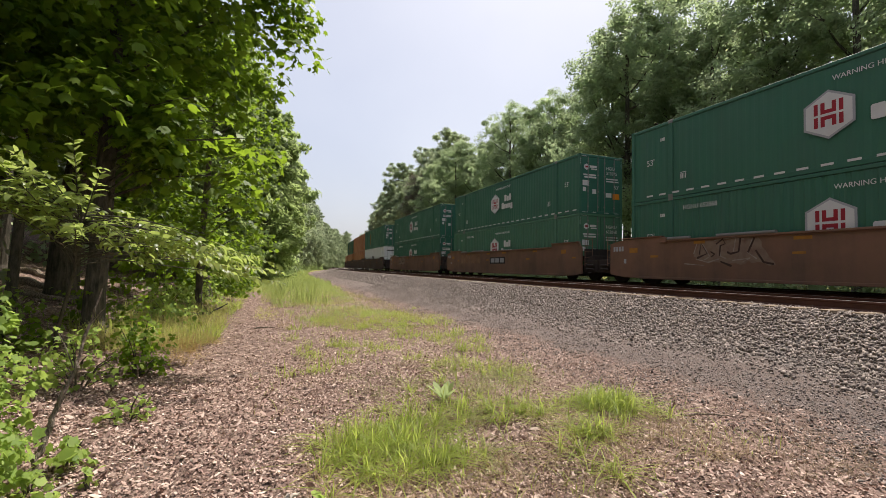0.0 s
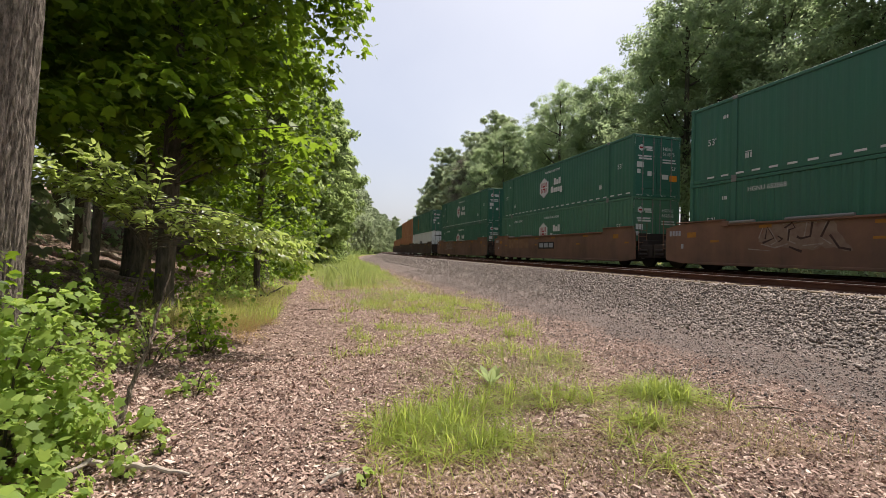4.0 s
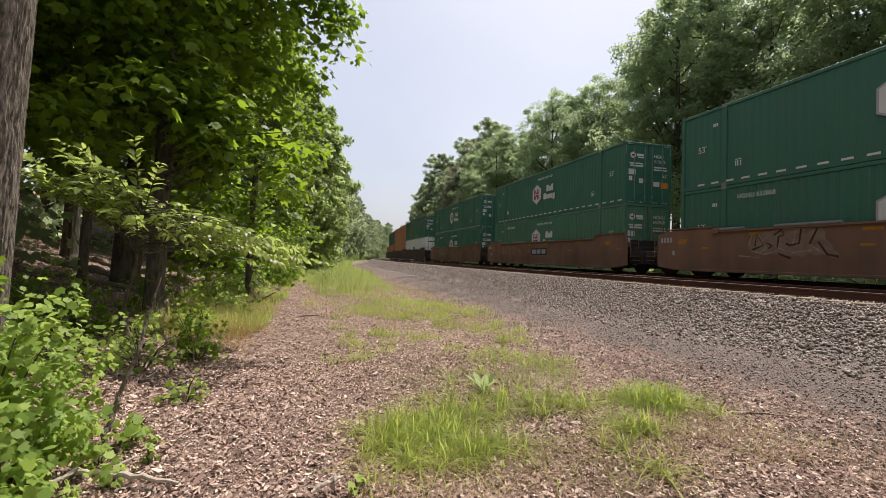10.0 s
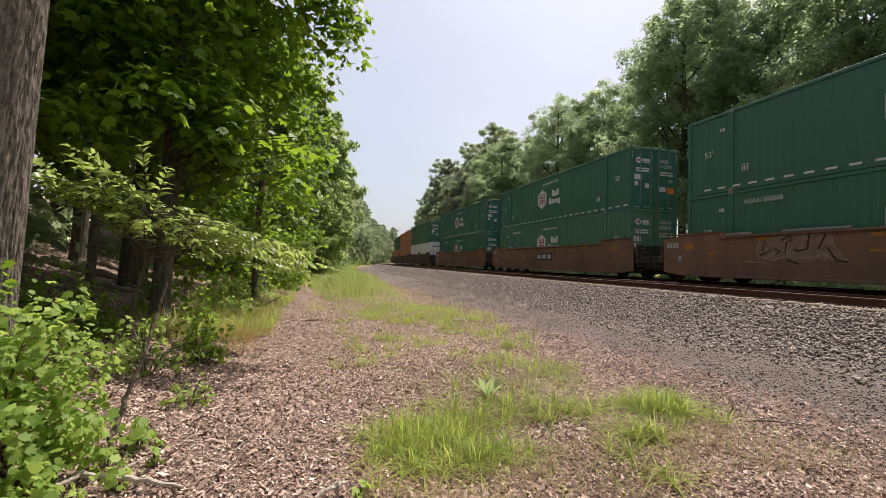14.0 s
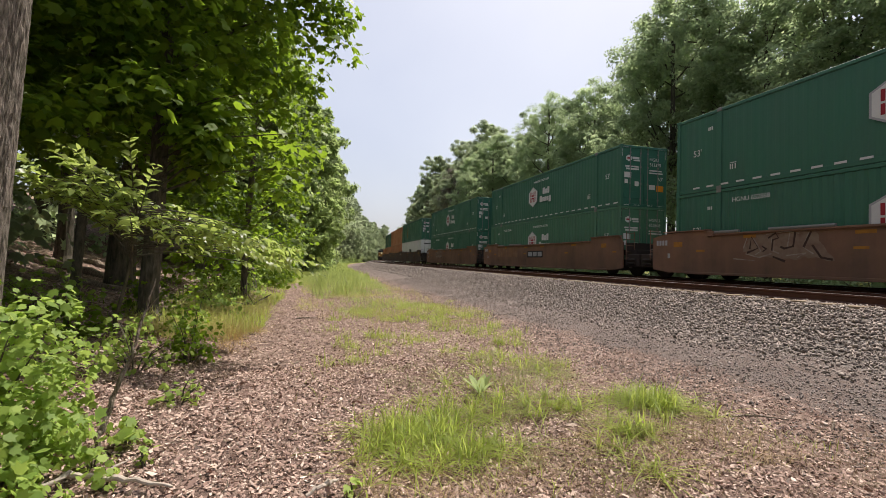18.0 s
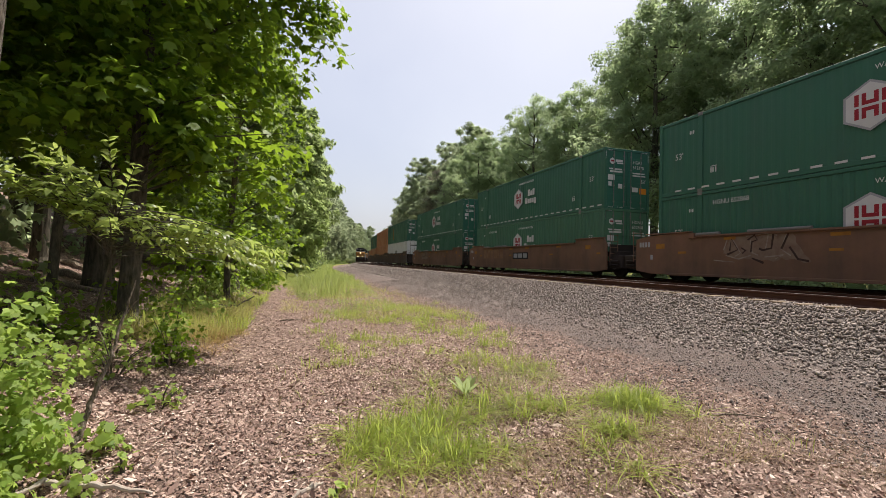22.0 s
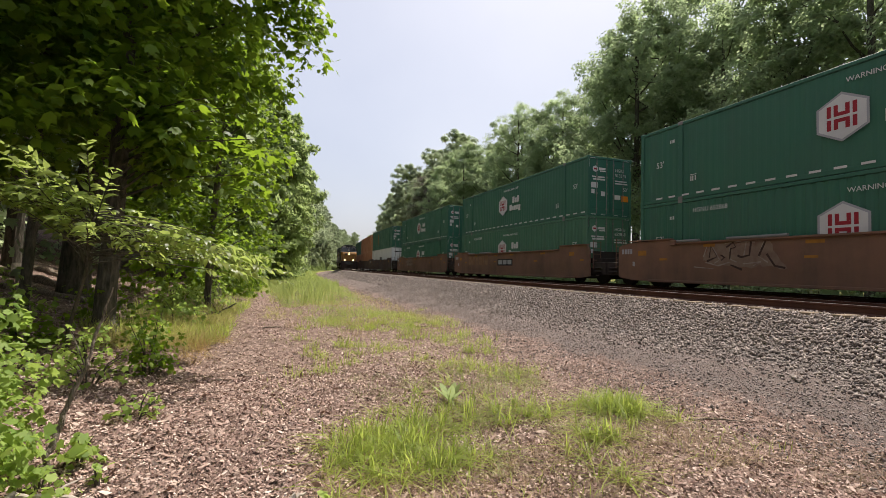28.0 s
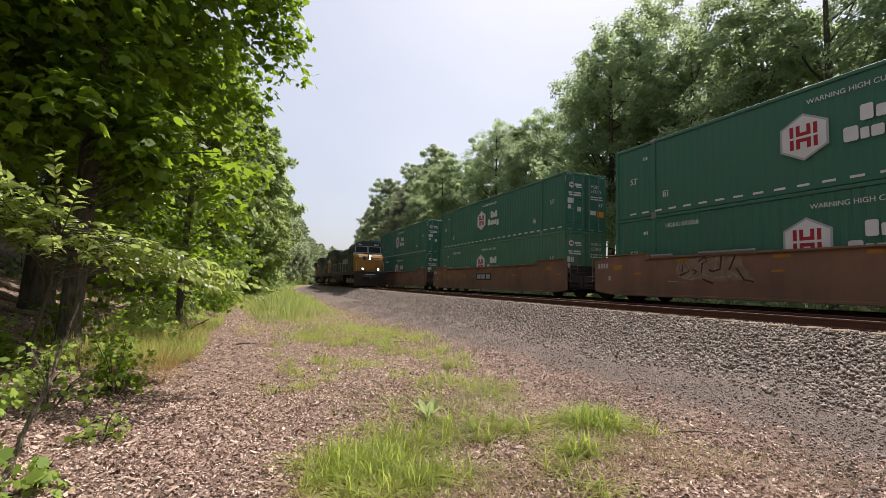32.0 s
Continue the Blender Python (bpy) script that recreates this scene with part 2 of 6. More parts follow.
def bent(name, p, material):
    """Leaves of six corners with a fold along the middle: p is (count, 6, 3) as base, two sides twice, tip."""
    p = np.asarray(p, np.float32)
    n = len(p)
    me = bpy.data.meshes.new(name)
    me.vertices.add(n * 6)
    me.vertices.foreach_set("co", p.ravel())
    loops = (np.arange(n)[:, None] * 6 + np.array([0, 1, 3, 5, 0, 5, 4, 2])).astype(np.int32).ravel()
    me.loops.add(n * 8)
    me.loops.foreach_set("vertex_index", loops)
    me.polygons.add(n * 2)
    me.polygons.foreach_set("loop_start", np.arange(0, n * 8, 4, dtype=np.int32))
    me.update(calc_edges=True)
    me.validate()
    me.materials.append(material)
    return me


def strips(name, p, material):
    """Curved blades along a spine: p is (count, 6, 3) as base, two pairs of sides, tip."""
    p = np.asarray(p, np.float32)
    n = len(p)
    me = bpy.data.meshes.new(name)
    me.vertices.add(n * 6)
    me.vertices.foreach_set("co", p.ravel())
    loops = (np.arange(n)[:, None] * 6 + np.array([0, 1, 2, 1, 3, 4, 2, 3, 5, 4])).astype(np.int32).ravel()
    me.loops.add(n * 10)
    me.loops.foreach_set("vertex_index", loops)
    me.polygons.add(n * 3)
    me.polygons.foreach_set("loop_start", (np.arange(n)[:, None] * 10 + np.array([0, 3, 7])).astype(np.int32).ravel())
    me.update(calc_edges=True)
    me.validate()
    me.materials.append(material)
    return me


def unit(v):
    return v / np.maximum(np.linalg.norm(v, axis=-1, keepdims=True), 1e-6)


def leaf_quads(at, normal, rng, length, width, fold=0.25):
    """Folded leaves at points, facing along normals, each turned at random."""
    n = len(at)
    r = rng.normal(size=(n, 3))
    ax = unit(np.cross(normal, r))
    side = unit(np.cross(normal, ax))
    L = (length * rng.uniform(0.7, 1.25, n))[:, None]
    Wd = (width * rng.uniform(0.7, 1.2, n))[:, None]
    drop = normal * (L * fold)
    p = np.empty((n, 6, 3))
    p[:, 0] = at
    p[:, 1] = at + ax * L * 0.3 + side * Wd * 0.5 - drop * 0.35
    p[:, 2] = at + ax * L * 0.3 - side * Wd * 0.5 - drop * 0.35
    p[:, 3] = at + ax * L * 0.68 + side * Wd * 0.36 - drop * 0.6
    p[:, 4] = at + ax * L * 0.68 - side * Wd * 0.36 - drop * 0.6
    p[:, 5] = at + ax * L - drop
    return p


def part(name, bm, material, parent, label=""):
    me = bpy.data.meshes.new(name)
    if isinstance(bm, bpy.types.Mesh):
        me = bm
    else:
        bm.to_mesh(me)
        bm.free()
        me.materials.append(material)
    ob = new(name, me)
    ob.parent = parent
    if label:
        ob["label"] = label
    return ob


def box(bm, x0, x1, y0, y1, z0, z1, bev=0.0):
    m = Matrix.LocRotScale(((x0 + x1) / 2, (y0 + y1) / 2, (z0 + z1) / 2), None, (x1 - x0, y1 - y0, z1 - z0))
    r = bmesh.ops.create_cube(bm, size=1, matrix=m)
    if bev:
        es = {e for v in r["verts"] for e in v.link_edges}
        bmesh.ops.bevel(bm, geom=list(es), offset=bev, segments=1, affect="EDGES")
    return r


def cyl(bm, x, y, z, r, depth, axis="X", seg=20, r2=None):
    rot = {"X": Euler((0, math.pi / 2, 0)), "Y": Euler((math.pi / 2, 0, 0)), "Z": Euler((0, 0, 0))}[axis]
    return bmesh.ops.create_cone(bm, cap_ends=True, segments=seg, radius1=r, radius2=r if r2 is None else r2, depth=depth, matrix=Matrix.LocRotScale((x, y, z), rot, None))


def prism(bm, pts, y0, y1):
    """A solid of the outline pts (x, z) between y0 and y1."""
    a = [bm.verts.new((x, y0, z)) for x, z in pts]
    b = [bm.verts.new((x, y1, z)) for x, z in pts]
    bm.faces.new(a[::-1])
    bm.faces.new(b)
    for i in range(len(pts)):
        j = (i + 1) % len(pts)
        bm.faces.new((a[i], a[j], b[j], b[i]))
    bmesh.ops.recalc_face_normals(bm, faces=bm.faces)


def side_prism(bm, pts, x0, x1):
    """A solid of the outline pts (y, z) between x0 and x1."""
    a = [bm.verts.new((x0, y, z)) for y, z in pts]
    b = [bm.verts.new((x1, y, z)) for y, z in pts]
    bm.faces.new(a)
    bm.faces.new(b[::-1])
    for i in range(len(pts)):
        j = (i + 1) % len(pts)
        bm.faces.new((a[j], a[i], b[i], b[j]))
    bmesh.ops.recalc_face_normals(bm, faces=bm.faces)


def tube(bm, pts, radii, seg=8):
    """A tapered limb along points."""
    rings = []
    pts = [Vector(p) for p in pts]
    for i, p in enumerate(pts):
        d = (pts[min(i + 1, len(pts) - 1)] - pts[max(i - 1, 0)]).normalized()
        ref = Vector((1, 0, 0)) if abs(d.x) < 0.8 else Vector((0, 1, 0))
        if i == 0:
            u = (ref - d * ref.dot(d)).normalized()
        else:
            u = (u - d * u.dot(d)).normalized()
        w = d.cross(u)
        rings.append([bm.verts.new(p + (u * math.cos(a) + w * math.sin(a)) * radii[i]) for a in (2 * math.pi * k / seg for k in range(seg))])
    for a, b in zip(rings, rings[1:]):
        for k in range(seg):
            bm.faces.new((a[k], a[(k + 1) % seg], b[(k + 1) % seg], b[k]))
    bm.faces.new(rings[0][::-1])
    bm.faces.new(rings[-1])
    return bm


# ---------------------------------------------------------------- the ground and the line of the tracks

STACK_X, NEAR_X, RAIL_Z = 15.1, 10.83, 1.2


def bend(y):
    """How far the tracks have swung to the right at y: straight, then a wide curve."""
    return np.where(np.asarray(y) > 40, (np.asarray(y, float) - 40) ** 2 / 1400.0, 0.0)


def on_track(x, y):
    """The pose of a thing on the track that is at x where the line is straight, heading along it."""
    slope = 0.0 if y < 40 else (y - 40) / 700.0
    a = math.atan(slope)
    return Matrix.Translation((x * 1.0 + float(bend(y)), y, RAIL_Z)) @ Matrix.Rotation(-a, 4, "Z")


PROFILE = ((-400, 34), (-60, 14.0), (-20, 5.4), (-8, 1.55), (-4, 0.42), (-1.6, 0.02), (0, 0.0), (4.5, 0.03), (6.3, 0.2), (7.6, 0.3), (8.2, 0.42), (9.2, 0.86), (9.45, 0.965), (9.9, 0.985),
           (17.2, 0.99), (18.4, 0.45), (21, 0.5), (30, 1.2), (60, 5), (400, 25))


def ground_z(x, y):
    u = np.asarray(x, float) - bend(y)
    z = np.interp(u, [p[0] for p in PROFILE], [p[1] for p in PROFILE])
    w = np.clip((6.0 - np.abs(u - 2.0)) / 3.0, 0.15, 1.0) * (u < 8.4)
    z = z + 0.035 * w * (np.sin(x * 1.7 + y * 0.6) + np.sin(y * 1.1 - x * 0.8 + 1.3)) + 0.01 * w * np.sin(x * 6.1 + 1.0) * np.sin(y * 5.3)
    return z


def build_ground():
    xs = np.unique(np.r_[np.linspace(-700, -60, 24), np.linspace(-60, -10, 40), np.linspace(-10, 20, 241), np.linspace(20, 60, 40), np.linspace(60, 700, 24)])
    ys = np.unique(np.r_[np.linspace(-400, -10, 24), np.linspace(-10, 30, 200), np.linspace(30, 120, 120), np.linspace(120, 260, 60), np.linspace(260, 2500, 30)])
    U, Y = np.meshgrid(xs, ys)
    X = U + bend(np.minimum(Y, 420))
    Z = ground_z(X, np.minimum(Y, 420))
    v = np.stack([X, Y, Z], -1).reshape(-1, 3)
    w = len(xs)
    i = (np.arange(len(ys) - 1)[:, None] * w + np.arange(w - 1)).ravel()
    f = np.stack([i, i + 1, i + w + 1, i + w], 1)
    me = bpy.data.meshes.new("ground")
    me.from_pydata(v, [], f.tolist())
    me.materials.append(GROUND)
    me.shade_smooth()
    u, y = U.ravel(), Y.ravel()
    lane = np.interp(u, [4.4, 5.6, 6.4, 8.0, 8.6], [0, 0.55, 1, 1, 0])
    stone = np.interp(u, [6.8, 8.3, 18.4, 19.5], [0, 1, 1, 0])
    turf = np.where((u > -3.5) & (u < 5), np.interp(y, [9, 13, 30, 40], [0.0, 0.5, 0.75, 1.0]) * np.interp(u, [-4, -1.4, -0.6, 0.6, 3.8, 5.0], [0.6, 0.5, 0.0, 0.6, 0.7, 0]), 0)
    turf = np.where(y > 32, np.interp(u, [-6, -3, 4.2, 5.2], [0.4, 1, 1, 0]), turf)
    turf = np.where(u > 19, 0.9, turf)
    for name, a in (("lane", lane), ("stone", stone), ("turf", turf)):
        at = me.attributes.new(name, "FLOAT", "POINT")
        at.data.foreach_set("value", a.astype(np.float32))
    tagged(new("ground", me), "leaf-strewn ground with dusty lane, turf and ballast bed", "ground", kind="structure")


build_ground()


def rail_line(x, name, label):
    """One rail: foot, web and head swept along the line, the head's top polished."""
    prof = [(-0.075, -0.185), (0.075, -0.185), (0.075, -0.165), (0.012, -0.14), (0.012, -0.05), (0.037, -0.035), (0.037, -0.004), (0.028, 0.0), (-0.028, 0.0), (-0.037, -0.004), (-0.037, -0.035), (-0.012, -0.05), (-0.012, -0.14), (-0.075, -0.165)]
    ys = list(np.linspace(-60, 40, 6)) + list(np.linspace(44, 420, 95))
    bm = bmesh.new()
    rings = []
    for y in ys:
        m = on_track(0, y)
        rings.append([bm.verts.new(m @ Vector((x + px, 0, pz))) for px, pz in prof])
    for a, b in zip(rings, rings[1:]):
        for k in range(len(prof)):
            f = bm.faces.new((a[k], a[(k + 1) % len(prof)], b[(k + 1) % len(prof)], b[k]))
            f.material_index = 1 if k == 7 else 0
    bmesh.ops.recalc_face_normals(bm, faces=bm.faces)
    me = bpy.data.meshes.new(name)
    bm.to_mesh(me)
    bm.free()
    me.materials.append(RAIL_SIDE)
    me.materials.append(RAIL_TOP)
    return tagged(new(name, me), label, "rail", "rails of the two tracks", "structure")


for tx in (NEAR_X, STACK_X):
    for s in (-0.755, 0.755):
        rail_line(tx + s, "rail", "rust-brown steel rail with polished head on wooden ties")

# ---------------------------------------------------------------- trees


def massed_crown(rng, height, base, radius, masses, subs, per, leaf, wide):
    """Leaf corners of a dense crown: rounded masses of foliage, each made of smaller clumps, with gaps between."""
    h = height - base
    i = np.arange(masses)
    t = (i + rng.uniform(0, 1, masses)) / masses
    prof = np.sin(np.pi * np.minimum(1, t * 0.80 + 0.17)) ** 0.6
    a = i * 2.4 + rng.normal(size=masses) * 0.5
    r = radius * prof * rng.uniform(0.35, 0.80, masses)
    c = np.stack([r * np.cos(a), r * np.sin(a), base + h * (0.06 + 0.86 * t)], 1)
    size = radius * rng.uniform(0.22, 0.42, masses) * (0.65 + 0.35 * prof)
    m = np.repeat(i, subs)
    ds = unit(rng.normal(size=(len(m), 3)) + np.array([0, 0, 0.35]))
    sub = c[m] + ds * np.array([1, 1, 0.8]) * (size[m] * rng.uniform(0.6, 1.12, len(m)))[:, None]
    k = np.repeat(np.arange(len(m)), per)
    d = unit(rng.normal(size=(len(k), 3)))
    at = sub[k] + d * np.array([1, 1, 0.65]) * (size[m][k] * 0.36 * rng.uniform(0, 1, len(k)) ** 0.45)[:, None]
    nrm = unit(ds[k] * 0.7 + d * 0.35 + np.array([0, 0, 0.55]) + rng.normal(size=at.shape) * 0.4)
    return leaf_quads(at, nrm, rng, leaf, wide), c


def diamonds(name, p, material):
    """Small flat leaves from the folded ones: base, sides and tip alone."""
    q = np.stack([p[:, 0], (p[:, 1] + p[:, 3]) / 2, p[:, 5], (p[:, 2] + p[:, 4]) / 2], 1)
    return quads(name, q, material, 4)


def trunk_mesh(rng, height, r, base, clump_at, limbs=14, lean=(0, 0)):
    bm = bmesh.new()
    pts, rad = [], []
    for i in range(9):
        t = i / 8
        pts.append((lean[0] * t * t + rng.normal() * 0.05 * t * r * 4, lean[1] * t * t + rng.normal() * 0.05 * t * r * 4, t * height * 0.9 - (0.25 if i == 0 else 0)))
        rad.append(r * (1.35 if i == 0 else 1.0) * (1 - 0.86 * t) + 0.02)
    tube(bm, pts, rad, 10)
    pick = rng.permutation(len(clump_at))[:limbs]
    for k in pick:
        e = Vector(clump_at[k])
        z0 = max(base * 0.75, e.z - rng.uniform(1.0, 3.0))
        f = min(1, z0 / (height * 0.9))
        s = Vector((lean[0] * f * f, lean[1] * f * f, z0))
        mid = s.lerp(e, 0.5) + Vector((0, 0, -0.25))
        rr = r * (1 - 0.86 * f)
        tube(bm, [s, mid, e], [rr * 0.45 + 0.02, rr * 0.28 + 0.015, 0.012], 6)
    return bm


def tree(name, label, seed, height, r, base, radius, masses, subs, per, leaf, wide, leafmat, barkmat, limbs=14, group=""):
    rng = np.random.default_rng(seed)
    e = tagged(new(name), label, "tree", group)
    pts, c = massed_crown(rng, height, base, radius, masses, subs, per, leaf, wide)
    part("trunk", trunk_mesh(rng, height, r, base, c, limbs), barkmat, e)
    part("crown", diamonds("crown", pts, leafmat), None, e)
    return e


LOBES = [(0.0, 0.0)]
for k_, (a_, r_) in enumerate(((-105, 0.6), (-52, 0.9), (0, 1.0), (52, 0.9), (105, 0.6))):
    if k_:
        LOBES.append((math.radians(a_ - 26), 0.56))
    LOBES.append((math.radians(a_), r_))


def star_leaves(name, at, normal, rng, size, material, droop=0.35):
    """Five-lobed leaves."""
    n = len(at)
    ax = unit(np.cross(normal, rng.normal(size=(n, 3))))
    ax = unit(ax - np.array([0, 0, droop]))
    side = unit(np.cross(normal, ax))
    nn = np.cross(ax, side)
    L = (size * rng.uniform(0.4, 1.35, n))[:, None]
    p = np.empty((n, 10, 3))
    for k, (a, r) in enumerate(LOBES):
        p[:, k] = at + ax * (L * (r * math.cos(a) * 0.62 + (0.3 if k else 0))) + side * (L * r * math.sin(a) * 0.55) - nn * (L * 0.16 * r * r * rng.uniform(0.2, 1.4, (n, 1)))
    return quads(name, p, material, 10)


def clump_points(rng, centres, sizes, per, flat=0.7):
    k = np.repeat(np.arange(len(centres)), per)
    d = unit(rng.normal(size=(len(k), 3)))
    at = centres[k] + d * np.array([1, 1, flat]) * (sizes[k] * rng.uniform(0.2, 1.0, len(k)) ** 0.5)[:, None]
    return at, d


GAPS = ((-5.6, 15.0, 0.9), (-6.3, 17.0, 1.2), (-7.4, 16.0, 1.4))


LIGHT_GAPS = ((-2.3, 9.7, 3.5), (-1.5, 9.7, 3.3), (-0.8, 9.8, 3.0))


BANK_GAPS = ((-2.3, 9.2, 0.2), (-1.7, 9.8, 0.2), (-3.1, 10.3, 0.5), (-1.8, 7.7, 0.7), (-2.7, 8.2, 0.3), (-1.9, 11.4, 0.2))


def open_to_sky(c, gaps=GAPS, wide=1.25):
    """False for clumps in the canopy's gaps, through which the sun reaches the forest floor."""
    s = np.array([0.360, 0.324, 0.875])
    keep = np.ones(len(c), bool)
    for g in gaps:
        v = c - np.array(g)
        keep &= np.linalg.norm(v - np.outer(v @ s, s), axis=1) > wide
    return keep


def big_maple():
    """The tree whose lobed leaves hang over the path."""
    rng = np.random.default_rng(77)
    e = tagged(new("maple_tree"), "large tree with bright green lobed leaves over the path", "tree")
    foot = Vector((-2.95, 10.3, 0.22))
    e.location = (-4.6, 14.3, float(ground_z(-4.6, 14.3)) - 0.05)
    e.scale = (1.4, 1.4, 1.38)
    c0 = np.array([-2.45, 9.2, 6.7]) - np.array(foot)
    cs = []
    while len(cs) < 400:
        d = unit(rng.normal(size=3))
        r = rng.uniform(0.25, 1.0) ** 0.45
        p = d * r * np.array([3.3, 2.7, 4.6]) * (1 + 0.14 * math.sin(3 * d[0] * 4 + d[2] * 6))
        if p[2] < -3.6 and p[0] > 1.0:
            continue
        cs.append(c0 + p)
    for _ in range(200):
        cs.append(c0 + np.array([rng.uniform(-3.6, -0.2), rng.uniform(-2.2, 2.4), rng.uniform(-2.6, 4.6)]))
    for _ in range(30):
        cs.append(np.array([rng.uniform(-2.0, 0.55), rng.uniform(8.2, 10.6), rng.uniform(2.3, 4.9)]) - np.array(foot))
    for _ in range(34):
        cs.append(np.array([3.45 + rng.normal() * 0.3, 0.1 + rng.normal() * 0.7, rng.uniform(5.4, 8.2)]))
    # high crown clumps added above the view to shade the side towards the wood
    for _ in range(125):
        w = np.array([rng.uniform(-10.0, -0.9), rng.uniform(10.5, 18.5), rng.uniform(12.6, 17.0)])
        cs.append((w - np.array(e.location)) / np.array(e.scale))
    cs = np.array(cs)
    cs = cs[open_to_sky(cs * 1.4 + np.array(e.location))]
    cs = cs[open_to_sky(cs * 1.4 + np.array(e.location), BANK_GAPS, 0.85)]
    thin = (cs[:, 0] > 0.9) & (cs[:, 2] > 2.6) & (rng.uniform(0, 1, len(cs)) < 0.08)
    cs = cs[~thin]
    cs = cs[open_to_sky(cs * 1.4 + np.array(e.location), LIGHT_GAPS, 1.0) | (rng.uniform(0, 1, len(cs)) < 0.75)]
    at, d = clump_points(rng, cs, rng.uniform(0.3, 0.75, len(cs)), 34, 0.55)
    nrm = unit(d * 0.35 + np.array([0.15, -0.1, 0.9]) + rng.normal(size=at.shape) * 0.45)
    bm = bmesh.new()
    tube(bm, [(-0.22, 0, -0.3), (-0.21, 0, 0.0), (-0.22, 0, 0.35), (-0.2, 0.02, 1.2), (0.02, 0.0, 3.0), (0.1, -0.15, 5.5), (0.2, -0.5, 8.5)], [0.36, 0.31, 0.25, 0.225, 0.205, 0.17, 0.05], 16)
    part("trunk", bm, BARK_DARK, e)
    for k in rng.permutation(len(cs))[:46]:
        bm = bmesh.new()
        q = Vector(cs[k])
        z0 = min(7.5, max(1.8, q.z - rng.uniform(0.6, 2.0)))
        s = Vector((0.02 * z0, -0.03 * z0, z0))
        tube(bm, [s, s.lerp(q, 0.45) + Vector((0, 0, -0.15)), s.lerp(q, 0.8) + Vector((0, 0, 0.1)), q], [0.06, 0.04, 0.022, 0.008], 6)
        part("limb", bm, BARK_DARK, e)
    part("crown", star_leaves("crown", at, nrm, rng, 0.21, LEAF_NEAR), None, e)


big_maple()


def plain_trunk(name, label, x, y, r, h, mat, lean=(0, 0), flare=1.35, seed=1):
    """A tall trunk whose crown is above the view but shades the ground."""
    rng = np.random.default_rng(seed)
    e = tagged(new(name), label, "tree")
    e.location = (x, y, float(ground_z(x, y)) - 0.05)
    bm = bmesh.new()
    zs = (-0.3, 0.0, 0.25, 0.8, 2.0, 4.0, h * 0.6, h)
    rs = (flare * 1.1, flare, 1.1, 1.0, 0.95, 0.88, 0.6, 0.1)
    tube(bm, [(lean[0] * z / h + 0.03 * math.sin(z * 1.3 + seed), lean[1] * z / h, z) for z in zs], [r * q for q in rs], 18)
    for v in bm.verts:
        a = math.atan2(v.co.y, v.co.x)
        k = 1 + 0.05 * math.sin(a * 5 + v.co.z * 0.4) + 0.03 * math.sin(a * 9 - v.co.z)
        v.co.x *= k
        v.co.y *= k
    if mat is BARK_GREY:
        # deep vertical furrows in the bark
        bm.free()
        bm = bmesh.new()
        seg, rings = 180, 260
        vs = []
        for i in range(rings):
            z = -0.3 + (h * 0.62 + 0.3) * i / (rings - 1)
            rr = r * float(np.interp(z, zs, rs))
            row = []
            for j in range(seg):
                a = 2 * math.pi * j / seg
                q = noise.noise((math.cos(a) * 11, math.sin(a) * 11, z * 2.3)) + 0.5 * noise.noise((math.cos(a) * 22, math.sin(a) * 22, z * 6.0))
                k = 1 + 0.04 * math.sin(a * 3 + z * 0.3) - 0.04 * (1 - min(1.0, abs(q) * 3.2))
                row.append(bm.verts.new((lean[0] * z / h + rr * k * math.cos(a), lean[1] * z / h + rr * k * math.sin(a), z)))
            vs.append(row)
        for ra, rb in zip(vs, vs[1:]):
            for j in range(seg):
                bm.faces.new((ra[j], ra[(j + 1) % seg], rb[(j + 1) % seg], rb[j]))
    part("trunk", bm, mat, e)
    return e, rng


